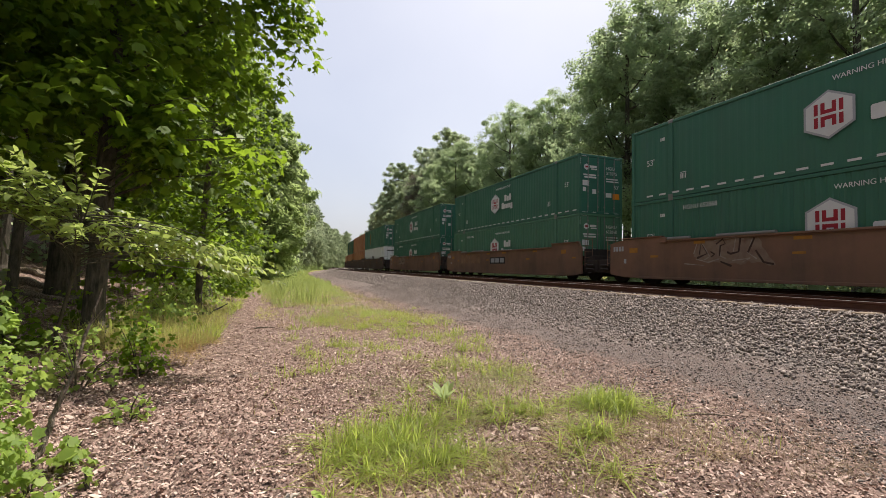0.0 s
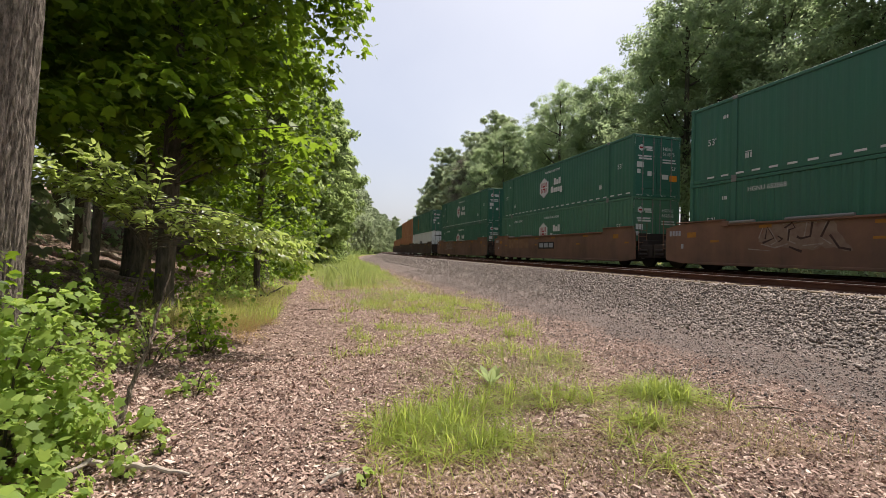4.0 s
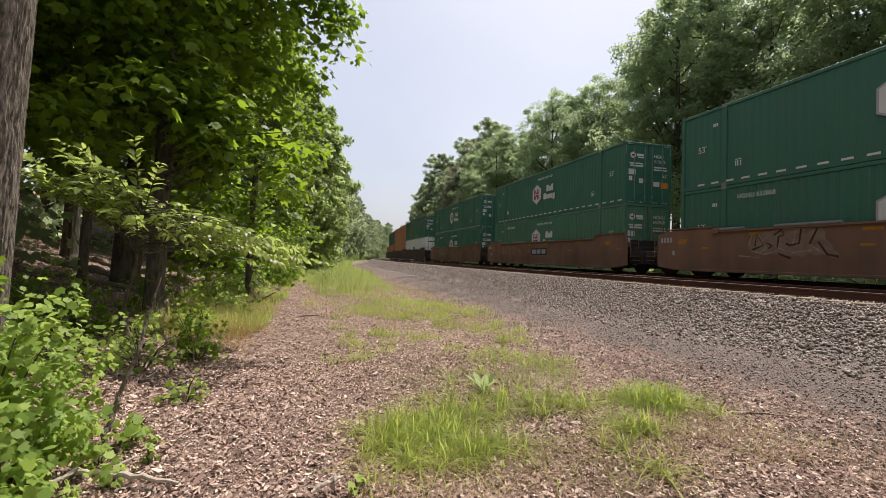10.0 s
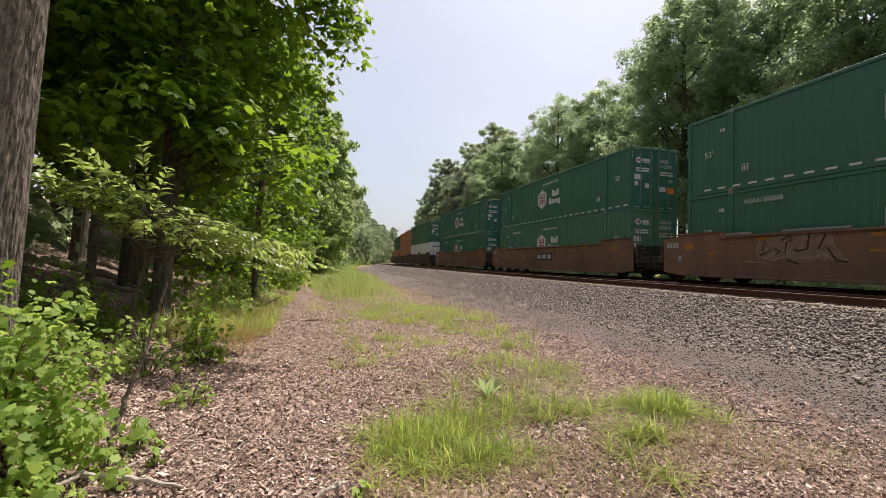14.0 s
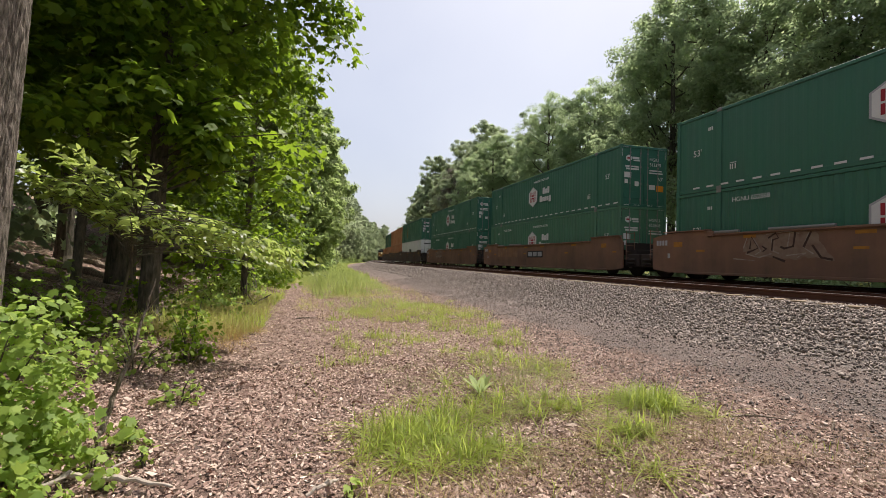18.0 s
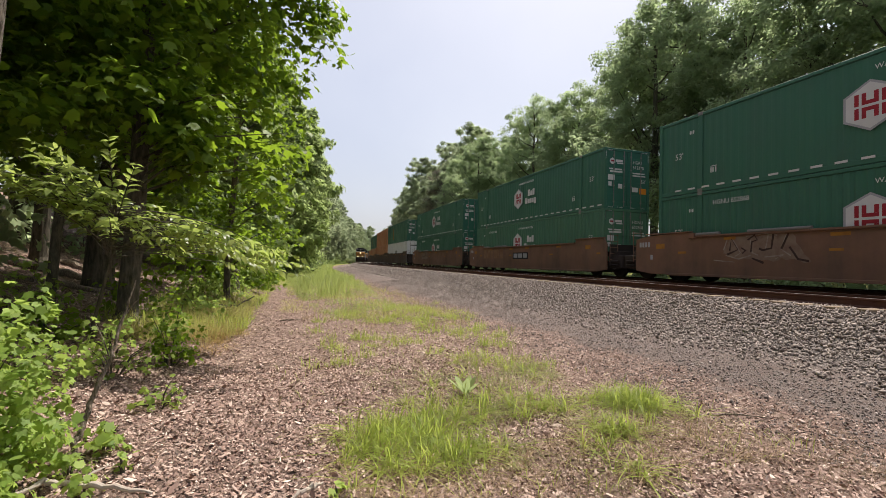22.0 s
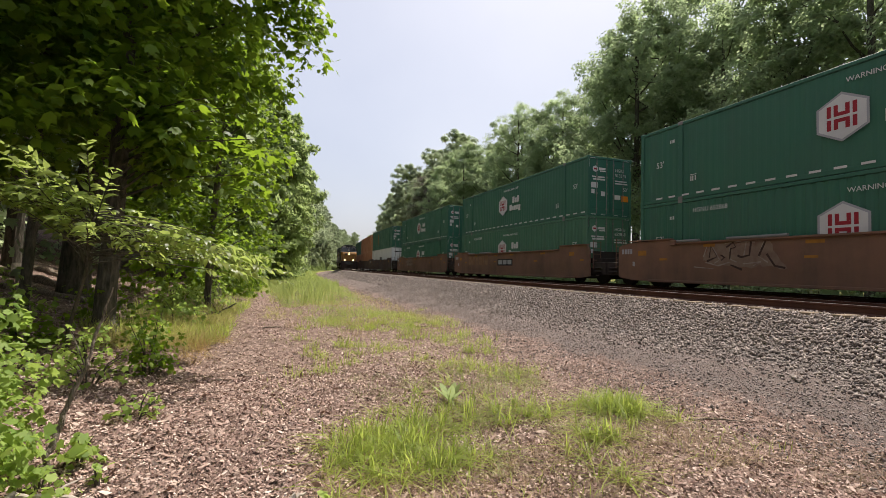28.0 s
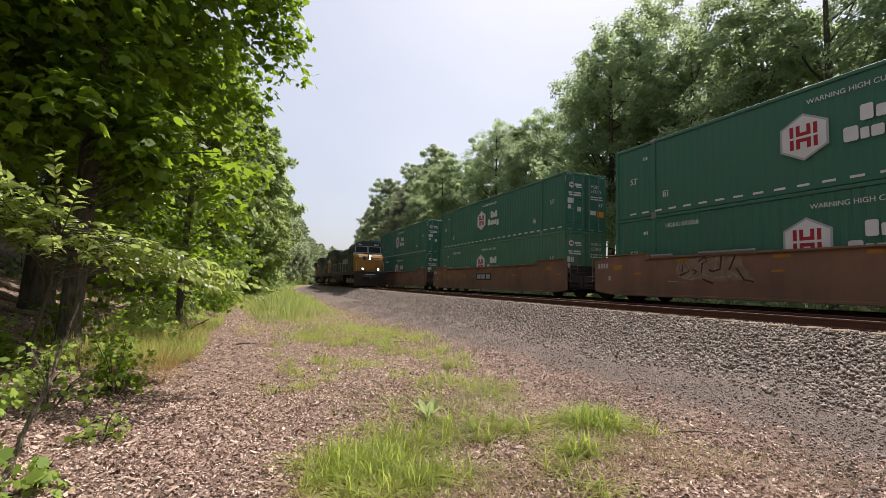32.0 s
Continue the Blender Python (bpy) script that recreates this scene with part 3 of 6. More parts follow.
def wood_interior():
    # the furrowed trunk beside the bush
    e, rng = plain_trunk("oak_tree", "thick furrowed grey trunk rising behind the bush", -3.16, 5.15, 0.355, 15, BARK_GREY, (0.9, 0.0), 1.4, 3)
    cs = np.stack([rng.uniform(-2.2, 1.4, 90), rng.uniform(-2.4, 2.0, 90), rng.uniform(5.6, 13, 90)], 1)
    at, d = clump_points(rng, cs, rng.uniform(0.4, 0.9, 90), 40)
    part("crown", star_leaves("crown", at, unit(d + np.array([0, 0, 1.0])), rng, 0.22, LEAF_NEAR), None, e)
    for i, (x, y, r, lean, s) in enumerate(((-3.2, 10.9, 0.18, (0.2, 0.2), 4), (-4.55, 11.0, 0.085, (0.2, 0.1), 5), (-7.2, 16.5, 0.2, (0.3, 0), 6), (-6.4, 9.3, 0.09, (-0.3, 0.2), 7), (-9.0, 13.0, 0.22, (0.2, 0.3), 8), (-5.6, 19.0, 0.17, (0.4, 0), 9), (-9.6, 20.5, 0.26, (0, 0), 10), (-12.0, 15.0, 0.2, (0, 0.5), 12))):
        e, rng = plain_trunk("woodland_tree", "dark slender trunk standing in the shaded wood" if i else "dark trunk with a lit flank at the path's edge", x, y, r, 14, BARK_DARK, lean, 1.5 if i else 2.1, s)
        n = 70 if i not in (2, 5) else 16
        a = rng.uniform(0, 6.28, n)
        q = rng.uniform(0.3, 1, n) * 3.2
        cs = np.stack([q * np.cos(a), q * np.sin(a), rng.uniform(3.2, 15, n)], 1)
        if i == 0:
            # low boughs reaching over the path, and a dense shaded side
            u = rng.uniform(0, 1, 100)
            low = np.stack([0.7 + 2.2 * u, rng.uniform(-1.6, 0.2, 100), 3.3 - 0.7 * u + rng.uniform(0, 1, 100) * (1.2 + 0.8 * u)], 1)
            mid = np.stack([rng.uniform(0.4, 3.2, 12), rng.uniform(0.4, 2.0, 12), rng.uniform(5.4, 8.0, 12)], 1)
            shade = np.stack([rng.uniform(-3.4, 0.1, 130), rng.uniform(-2.6, 0.6, 130), rng.uniform(3.2, 9.5, 130)], 1)
            front = np.stack([rng.uniform(-0.7, 1.0, 30), rng.uniform(-1.9, -0.4, 30), rng.uniform(4.3, 8.2, 30)], 1)
            # top and side: unseen overhead clumps added to keep sun off the leaves below
            top = np.stack([rng.uniform(-3.8, 2.3, 240), rng.uniform(-0.9, 3.6, 240), rng.uniform(9.4, 13.2, 240)], 1)
            side = np.stack([rng.uniform(2.2, 3.5, 100), rng.uniform(0.2, 3.6, 100), rng.uniform(9.6, 13.0, 100)], 1)
            cs = np.concatenate([low, mid, shade, front, top, side])
            for c in cs[:100:8]:
                bm = bmesh.new()
                s, q_ = Vector((0.05, 0, max(2.2, c[2] - 0.5))), Vector(c)
                tube(bm, [s, s.lerp(q_, 0.5) + Vector((0, 0, 0.2)), q_], [0.032, 0.018, 0.005], 6)
                part("limb", bm, BARK_DARK, e)
        cs = cs[open_to_sky(cs + np.array(e.location))]
        cs = cs[open_to_sky(cs + np.array(e.location), BANK_GAPS, 0.75)]
        n = len(cs)
        at, d = clump_points(rng, cs, rng.uniform(0.4, 0.85, n) if i == 0 else rng.uniform(0.5, 1.1, n), 36 if i == 0 else 55)
        nrm = unit(d * 0.5 + np.array([0, 0, 1.0]) + rng.normal(size=at.shape) * 0.35)
        if i in (0, 1, 3):
            part("crown", star_leaves("crown", at, nrm, rng, 0.25, LEAF_NEAR), None, e)
        else:
            part("crown", bent("crown", leaf_quads(at, nrm, rng, 0.26, 0.17), LEAF_MID), None, e)


def young_tree():
    """A leafy young tree standing at the wood's edge behind the bank."""
    e, rng = plain_trunk("young_tree", "young tree with dense bright lobed leaves behind the bank", -2.3, 17.6, 0.1, 9, BARK_DARK, (0.3, 0.0), 1.3, 14)
    n = 150
    a, t = rng.uniform(0, 6.28, n), rng.uniform(0, 1, n)
    q = np.sqrt(rng.uniform(0.1, 1, n)) * 2.3 * np.sin(np.pi * (0.2 + 0.72 * t)) ** 0.7
    cs = np.stack([q * np.cos(a) + 0.3, q * np.sin(a), 1.7 + 8.6 * t], 1)
    cs = cs[open_to_sky(cs + np.array(e.location), BANK_GAPS, 0.6)]
    at, d = clump_points(rng, cs, rng.uniform(0.35, 0.75, len(cs)), 40, 0.6)
    part("crown", star_leaves("crown", at, unit(d * 0.4 + np.array([0.1, -0.1, 0.9]) + rng.normal(size=at.shape) * 0.4), rng, 0.2, LEAF_NEAR), None, e)
    for c in cs[::9]:
        bm = bmesh.new()
        s, q_ = Vector((0.03 * c[2], 0, max(1.2, c[2] - 0.9))), Vector(c)
        tube(bm, [s, s.lerp(q_, 0.5) + Vector((0, 0, 0.1)), q_], [0.03, 0.018, 0.005], 6)
        part("limb", bm, BARK_DARK, e)


wood_interior()
young_tree()


def sapling():
    """The small tree with long drooping leaves that reaches out over the path."""
    rng = np.random.default_rng(21)
    e = tagged(new("sapling"), "small tree with arching branches of long drooping leaves", "tree")
    e.location = (-2.94, 8.38, -0.33)
    e.scale = (1.357, 1.357, 1.318)
    bm = bmesh.new()
    stem = [Vector((0, 0, -0.1)), Vector((0.05, -0.1, 0.7)), Vector((0.25, -0.3, 1.4)), Vector((0.35, -0.5, 2.0))]
    tube(bm, stem, [0.024, 0.02, 0.016, 0.008], 8)
    part("stem", bm, BARK_DARK, e)
    at, fwd = [], []
    targets = []
    for k in range(66):
        f = k / 65
        # tips from high on one flank, over the middle, to low over the path
        tx = -1.05 + 3.35 * f + rng.normal() * 0.12
        tz = np.interp(f, [0, 0.3, 0.6, 1.0], [2.35, 2.45, 2.02, 1.46]) - rng.uniform(0.0, 1.0) * np.interp(f, [0, 0.3, 0.6, 1], [0.25, 0.55, 0.5, 0.2])
        ty = -0.6 + rng.uniform(-0.8, 0.9)
        targets.append(Vector((tx, ty, tz)))
    for x, z in ((-0.3, 2.6), (0.35, 2.72), (-0.1, 2.55), (0.6, 2.45)):
        targets.append(Vector((x, -0.8, z)))
    for q in targets:
        s = stem[2].lerp(stem[3], rng.uniform(0.0, 1.0))
        mid = s.lerp(q, 0.5) + Vector((0, 0, rng.uniform(0.0, 0.32)))
        pts = [s.lerp(mid, u).lerp(mid.lerp(q, u), u) for u in np.linspace(0, 1, 7)]
        bm = bmesh.new()
        tube(bm, pts, [0.008, 0.007, 0.006, 0.005, 0.004, 0.003, 0.0015], 5)
        part("branch", bm, BARK_DARK, e)
        L = (q - s).length
        m = int(L / 0.066)
        for j in range(m):
            u = 0.25 + 0.75 * (j + rng.uniform(0, 0.8)) / m
            p = s.lerp(mid, u).lerp(mid.lerp(q, u), u)
            dirn = ((mid.lerp(q, u)) - (s.lerp(mid, u))).normalized()
            for sgn in (-1, 1):
                sd_ = dirn.cross(Vector((0, 0, 1))).normalized() * sgn
                w = dirn * rng.uniform(0.2, 1.0) + sd_ * rng.uniform(0.35, 1.0) + Vector((0, 0, rng.uniform(-0.45, 0.25)))
                at.append(p)
                fwd.append(w.normalized())
    at, fwd = np.array(at), np.array(fwd)
    ok = open_to_sky(at * np.array(e.scale) + np.array(e.location), ((-2.5, 8.0, 0.3), (-2.0, 7.3, 0.1), (-1.7, 7.7, 0.7), (-3.0, 9.5, 0.4), (-2.6, 7.0, 0.2)), 0.3)
    at, fwd = at[ok], fwd[ok]
    n = len(at)
    L = (0.118 * rng.uniform(0.5, 1.3, n))[:, None]
    up = np.array([0, 0, 1.0]) + rng.normal(size=(n, 3)) * 0.5
    side = unit(np.cross(fwd, up))
    nn = np.cross(side, fwd)
    p = np.empty((n, 6, 3))
    w = L * 0.42
    p[:, 0] = at
    p[:, 1], p[:, 2] = at + fwd * L * 0.32 + side * w * 0.5 + nn * L * 0.05, at + fwd * L * 0.32 - side * w * 0.5 + nn * L * 0.05
    p[:, 3], p[:, 4] = at + fwd * L * 0.7 + side * w * 0.34 - nn * L * 0.04, at + fwd * L * 0.7 - side * w * 0.34 - nn * L * 0.04
    p[:, 5] = at + fwd * L - nn * L * 0.28
    part("foliage", strips("foliage", p, LEAF_BRANCH), None, e)


sapling()


def bush(name, label, x, y, rx, ry, h, count, size, mat, seed, group="", stems=14):
    rng = np.random.default_rng(seed)
    e = tagged(new(name), label, "bush", group)
    e.location = (x, y, float(ground_z(x, y)))
    d = unit(rng.normal(size=(count, 3)))
    d[:, 2] = np.abs(d[:, 2])
    r = rng.uniform(0.35, 1.0, count) ** 0.4
    wob = 1 + 0.26 * np.sin(d[:, 0] * 6 + seed) + 0.22 * np.sin(d[:, 1] * 8 + d[:, 2] * 5) + 0.14 * np.sin(d[:, 0] * 13 - d[:, 2] * 11)
    at = d * np.array([rx, ry, h]) * (r * wob)[:, None] + np.array([0, 0, 0.03])
    nrm = unit(d * 0.6 + np.array([0.1, -0.2, 0.75]) + rng.normal(size=at.shape) * 0.55)
    for k in rng.permutation(count)[:stems]:
        bm = bmesh.new()
        q = Vector(at[k])
        tube(bm, [(q.x * 0.15, q.y * 0.15, -0.05), (q.x * 0.5, q.y * 0.5, q.z * 0.6), q], [0.012, 0.008, 0.003], 5)
        part("stem", bm, BARK_DARK, e)
    part("foliage", star_leaves("foliage", at, nrm, rng, size, mat), None, e)
    return e


bush("bush", "bright green leafy bush beside the thick trunk", -2.15, 3.85, 0.76, 0.6, 1.0, 3500, 0.086, LEAF_BUSH, 31)
bush("bush", "bright green leafy bush beside the thick trunk", -2.72, 4.2, 0.6, 0.5, 1.2, 1100, 0.11, LEAF_NEAR, 32)
bush("low_shrub", "small leafy shrub at the foot of the maple", -1.72, 7.75, 0.36, 0.32, 1.0, 620, 0.08, LEAF_NEAR, 33, "low shrubs by the path")
bush("low_shrub", "small leafy shrub in the shade beside the path", -2.2, 7.0, 0.5, 0.4, 0.4, 130, 0.10, LEAF_BUSH, 34, "low shrubs by the path")
bush("low_shrub", "small leafy shrub in the shade beside the path", -2.9, 6.4, 0.55, 0.5, 0.5, 240, 0.10, LEAF_BUSH, 35, "low shrubs by the path")
bush("low_shrub", "small yellow-green leafy shrub in dappled light by the path", -2.55, 8.0, 0.36, 0.3, 0.5, 150, 0.1, LEAF_BUSH, 43, "low shrubs by the path")
bush("low_shrub", "low leafy plants in the leaf litter", -1.75, 3.0, 0.5, 0.35, 0.3, 260, 0.11, LEAF_BUSH, 36, "low shrubs by the path")
bush("low_shrub", "low leafy plants in the leaf litter", -1.3, 5.5, 0.25, 0.2, 0.22, 60, 0.09, LEAF_BUSH, 37, "low shrubs by the path")
bush("seedling", "single leafy seedling in dry leaves", -1.42, 4.4, 0.13, 0.13, 0.24, 34, 0.12, LEAF_BUSH, 38, stems=4)
bush("seedling", "single leafy seedling in dry leaves", 0.33, 3.3, 0.07, 0.07, 0.13, 8, 0.11, LEAF_BUSH, 39, stems=2)
for x_, y_, r_, n_ in ((-1.33, 3.72, 0.14, 26), (-1.5, 4.02, 0.16, 34), (-1.15, 3.98, 0.1, 14), (-1.9, 3.3, 0.3, 120), (-1.62, 3.42, 0.2, 60)):
    bush("seedling", "small yellow-green seedlings in dry leaves", x_, y_, r_, r_, 0.16, n_, 0.075, LEAF_BUSH, int(200 + 100 * r_ + n_), "seedlings in the litter", 4)
for i_, (x_, y_) in enumerate(((-3.6, 8.6), (-4.4, 7.4), (-3.4, 11.6), (-2.4, 13.5), (-2.9, 16.0), (-2.3, 19.0), (-3.4, 21.0), (-4.6, 9.8))):
    bush("low_shrub", "low leafy undergrowth at the wood's edge", x_, y_, 0.75, 0.7, 0.55 + 0.25 * (i_ % 3), 330, 0.13, LEAF_NEAR if i_ < 3 else LEAF_BUSH, 50 + i_, "undergrowth along the bank", 6)


for i_, (x_, y_) in enumerate(((-2.6, 23.4), (-2.4, 27.0), (-2.2, 31.0), (-2.3, 35.5), (-2.2, 40.0), (-3.6, 19.5))):
    bush("roadside_shrub", "tall sunlit leafy shrub along the wood's edge", x_, y_, 1.5, 1.5, 3.2 + 0.6 * (i_ % 3), 1300, 0.24, LEAF_NEAR, 90 + i_, "shrubs along the wood's edge", 6)


first_ = bush("trackside_shrub", "dark green leafy undergrowth below the trees beyond the train", 21.2, -3.0, 1.7, 1.9, 2.1, 620, 0.3, LEAF_MID, 120, "undergrowth beyond the train", 5)
for i_ in range(1, 22):
    y_ = -3.0 + 3.1 * i_
    x_ = 21.2 + 0.5 * math.sin(i_ * 2.3) + float(bend(y_))
    copy_thing(first_, Matrix.Translation((x_, y_, float(ground_z(x_, y_)))) @ Matrix.Rotation(i_ * 1.3, 4, "Z") @ Matrix.Scale(0.9 + 0.22 * math.sin(i_ * 1.7), 4))


STICK_DARK = bark("dead_stem_bark", (0.13, 0.095, 0.073), (0.42, 0.33, 0.265), 5)


for i_, (x_, y_) in enumerate(((-10.5, 9.0), (-11.5, 12.5), (-13.0, 16.5), (-9.5, 17.5), (-12.5, 21.0), (-8.0, 22.0), (-10.0, 5.5), (-7.4, 12.0), (-15.5, 13.0), (-16.5, 18.0))):
    bush("thicket", "dark leafy thicket in the shade of the wood", x_, y_, 1.9, 1.6, 2.6 + 0.5 * (i_ % 3), 700, 0.3, LEAF_MID, 70 + i_, "thickets in the wood", 6)


bush("low_shrub", "small leafy shrub at the foot of the dark trunk", -2.25, 9.5, 0.4, 0.35, 0.5, 110, 0.11, LEAF_BUSH, 42, "low shrubs by the path")


def dead_sticks():
    def stick(name, label, pts, rad, mat=DEADWOOD, twigs=()):
        e = tagged(new(name), label, "branch")
        bm = bmesh.new()
        n = 6 * (len(pts) - 1)
        g = np.random.default_rng(int(abs(pts[0][0]) * 1000))
        s = np.linspace(0, len(pts) - 1, n + 1)
        way = np.stack([np.interp(s, range(len(pts)), [p[k] for p in pts]) for k in range(3)], 1)
        wide = np.interp(s, range(len(pts)), rad) * g.uniform(0.82, 1.18, n + 1)
        way += g.normal(size=way.shape) * wide[:, None] * 0.35
        tube(bm, [Vector(p) for p in way], list(wide), 8)
        for a, b, r in twigs:
            tube(bm, [a, Vector(a).lerp(Vector(b), 0.5) + Vector((0, 0, 0.02)), b], [r, r * 0.7, r * 0.25], 5)
        part("stem", bm, mat, e)

    stick("leaning_dead_stem", "thin bare dead stem leaning in the ground", [(-1.72, 4.28, -0.05), (-1.62, 4.35, 0.10), (-1.56, 4.5, 0.42), (-1.47, 4.62, 0.78), (-1.43, 4.72, 1.08), (-1.36, 4.8, 1.42)], [0.032, 0.026, 0.019, 0.017, 0.011, 0.004], STICK_DARK,
          twigs=[((-1.48, 4.62, 0.78), (-1.62, 4.7, 1.05), 0.006), ((-1.42, 4.72, 1.1), (-1.28, 4.75, 1.3), 0.005)])
    stick("fallen_branch", "pale dead branch lying on leaf litter", [(-1.78, 3.5, 0.07), (-1.56, 3.78, 0.13), (-1.36, 3.74, 0.09), (-1.15, 3.66, 0.10), (-0.86, 3.56, 0.07)], [0.010, 0.020, 0.018, 0.019, 0.009],
          twigs=[((-1.56, 3.76, 0.12), (-1.70, 3.60, 0.06), 0.016), ((-1.36, 3.74, 0.09), (-1.22, 3.92, 0.14), 0.012)])
    stick("fallen_branch", "short pale dead stick in dry leaves", [(0.02, 3.28, 0.05), (0.14, 3.36, 0.08), (0.24, 3.42, 0.07)], [0.012, 0.02, 0.008])
    stick("fallen_branch", "dark fallen branch with twigs at the path's side", [(-2.9, 14.2, 0.45), (-2.2, 14.6, 0.25), (-1.7, 15.4, 0.16), (-1.2, 15.6, 0.45)], [0.035, 0.045, 0.04, 0.012], BARK_DARK, twigs=[((-2.2, 14.6, 0.25), (-2.0, 14.3, 0.75), 0.012), ((-1.7, 15.4, 0.2), (-1.9, 15.1, 0.6), 0.010)])
    for a, b, r in (((4.35, 3.95), (4.85, 3.7), 0.010), ((4.5, 3.75), (4.75, 4.05), 0.008), ((4.95, 3.35), (5.2, 3.5), 0.009), ((3.85, 3.5), (4.02, 3.75), 0.006), ((3.6, 12.4), (4.1, 12.2), 0.014), ((-0.35, 12.6), (0.15, 12.5), 0.02)):
        p, q = [Vector((*v, float(ground_z(*v)) + 0.025)) for v in (a, b)]
        stick("fallen_twig", "thin dead twig lying on the littered ground", [p, p.lerp(q, 0.5) + Vector((0.02, 0.015, 0.015)), q], [r, r * 0.9, r * 0.4], STICK_DARK if r > 0.007 else DEADWOOD)
    for a, b, r in (((-8.0, 15.0, 2.0), (-4.6, 15.6, 1.72), 0.16), ((-6.2, 13.2, 1.25), (-4.5, 14.0, 0.95), 0.11), ((-7.5, 18.0, 2.2), (-5.6, 17.0, 1.9), 0.12)):
        a, b = [Vector((q[0], q[1], float(ground_z(q[0], q[1])) + r * 0.5)) for q in (a, b)]
        stick("fallen_log", "fallen log lying on the sunlit forest floor", [a, a.lerp(b, 0.5), b], [r * 0.75, r * 0.7, r * 0.6], STICK_DARK)
    e = tagged(new("tree_stump"), "dark weathered stump in the grass of the bank", "stump")
    e.location = (-2.6, 21.5, float(ground_z(-2.6, 21.5)))
    bm = bmesh.new()
    tube(bm, [(0, 0, -0.2), (0, 0, 0.0), (0.02, 0, 0.2), (0.0, 0.02, 0.6), (0.03, 0, 0.92), (0.05, 0, 1.0)], [0.5, 0.42, 0.34, 0.3, 0.3, 0.12], 14)
    part("trunk", bm, BARK_DARK, e)


dead_sticks()


def plant_rows():
    rng = np.random.default_rng(5)
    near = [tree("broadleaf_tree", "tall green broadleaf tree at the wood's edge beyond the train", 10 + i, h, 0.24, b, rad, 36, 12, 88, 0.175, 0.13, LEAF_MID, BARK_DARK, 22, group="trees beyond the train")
            for i, (h, b, rad) in enumerate(((17, 3.0, 4.6), (19, 4.0, 5.0), (16, 2.4, 4.4), (18, 3.0, 4.2)))]
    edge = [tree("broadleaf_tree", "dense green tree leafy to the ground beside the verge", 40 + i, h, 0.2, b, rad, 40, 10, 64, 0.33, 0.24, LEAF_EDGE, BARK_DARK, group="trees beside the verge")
            for i, (h, b, rad) in enumerate(((16, 0.6, 4.0), (15, 0.5, 4.3), (17, 0.8, 3.9)))]
    far = [tree("broadleaf_tree", "broadleaf tree in the far wood's edge, haze put into its green", 30 + i, h, 0.25, b, rad, 34, 9, 105, 0.33, 0.25, LEAF_FAR, BARK_DARK, group="trees along the line")
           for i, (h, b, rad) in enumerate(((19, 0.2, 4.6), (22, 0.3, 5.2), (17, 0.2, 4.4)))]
    back = [tree("broadleaf_tree", "tall green broadleaf tree deep in the wood", 20 + i, h, 0.24, b, rad, 26, 8, 42, 0.5, 0.36, LEAF_MID, BARK_DARK, group="trees deep in the wood")
            for i, (h, b, rad) in enumerate(((17, 3.0, 4.6), (19, 4.0, 5.0), (16, 2.4, 4.4), (18, 3.0, 4.2)))]
    used = set()

    def put(kinds, x, y, k, s):
        m = Matrix.Translation((x, y, float(ground_z(x, y)) - 0.1)) @ Matrix.Rotation(rng.uniform(0, 6.28), 4, "Z")
        o = kinds[k]
        if o.name in used:
            o = copy_thing(o, m)
        else:
            used.add(o.name)
            o.matrix_basis = m
        o.scale = (s, s, s * rng.uniform(0.94, 1.08))

    y = -14.0
    while y < 70:
        put(near, 24.0 + float(bend(y)) + rng.uniform(-1.2, 1.5), y, int(rng.integers(4)), rng.uniform(0.9, 1.08) * float(np.interp(y, [22, 30, 40, 75], [1.15, 1.07, 0.93, 1.0])))
        y += rng.uniform(3.6, 5.2)
    for x, y, k, sc in ((25.8, 25.0, 1, 1.2), (24.4, 36.5, 0, 1.0), (25.6, 46.5, 3, 1.0), (24.6 + float(bend(57)), 57.0, 1, 1.04)):
        put(near, x, y, k, sc)
    y = -10.0
    while y < 80:
        put(back, 30.5 + float(bend(y)) + rng.uniform(-1.5, 1.5), y, int(rng.integers(4)), rng.uniform(0.95, 1.1) * float(np.interp(y, [30, 50, 80], [1.06, 0.9, 0.75])))
        y += rng.uniform(7, 10)
    y = 72.0
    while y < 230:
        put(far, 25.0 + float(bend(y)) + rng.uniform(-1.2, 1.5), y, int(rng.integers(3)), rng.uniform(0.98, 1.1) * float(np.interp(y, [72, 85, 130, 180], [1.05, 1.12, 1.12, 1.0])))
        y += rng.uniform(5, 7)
    bare = tree("dead_tree", "half-dead tree of bare reddish-grey twigs among green crowns", 61, 17.5, 0.22, 5.0, 3.6, 26, 9, 26, 0.75, 0.05, TWIGS, BARK_DARK, 30)
    bare.matrix_basis = Matrix.Translation((22.6 + float(bend(76)), 76.0, float(ground_z(22.6 + float(bend(76)), 76.0)) - 0.1))
    # the leafy wall beside the verge, leaning in over it as the line runs on
    for k, (x, yy, s) in enumerate(((-5.4, 25.5, 1.0), (-4.3, 31.0, 1.02), (-2.9, 36.5, 1.06), (-1.7, 43.0, 1.13), (-0.8, 50.0, 1.13), (-0.1, 57.0, 1.18), (0.1, 64.5, 1.15), (-9.5, 28.0, 1.1), (-8.0, 34.0, 1.15), (-6.5, 41.0, 1.2), (-5.5, 48.0, 1.15))):
        put(edge, x, yy, k % 3, s)
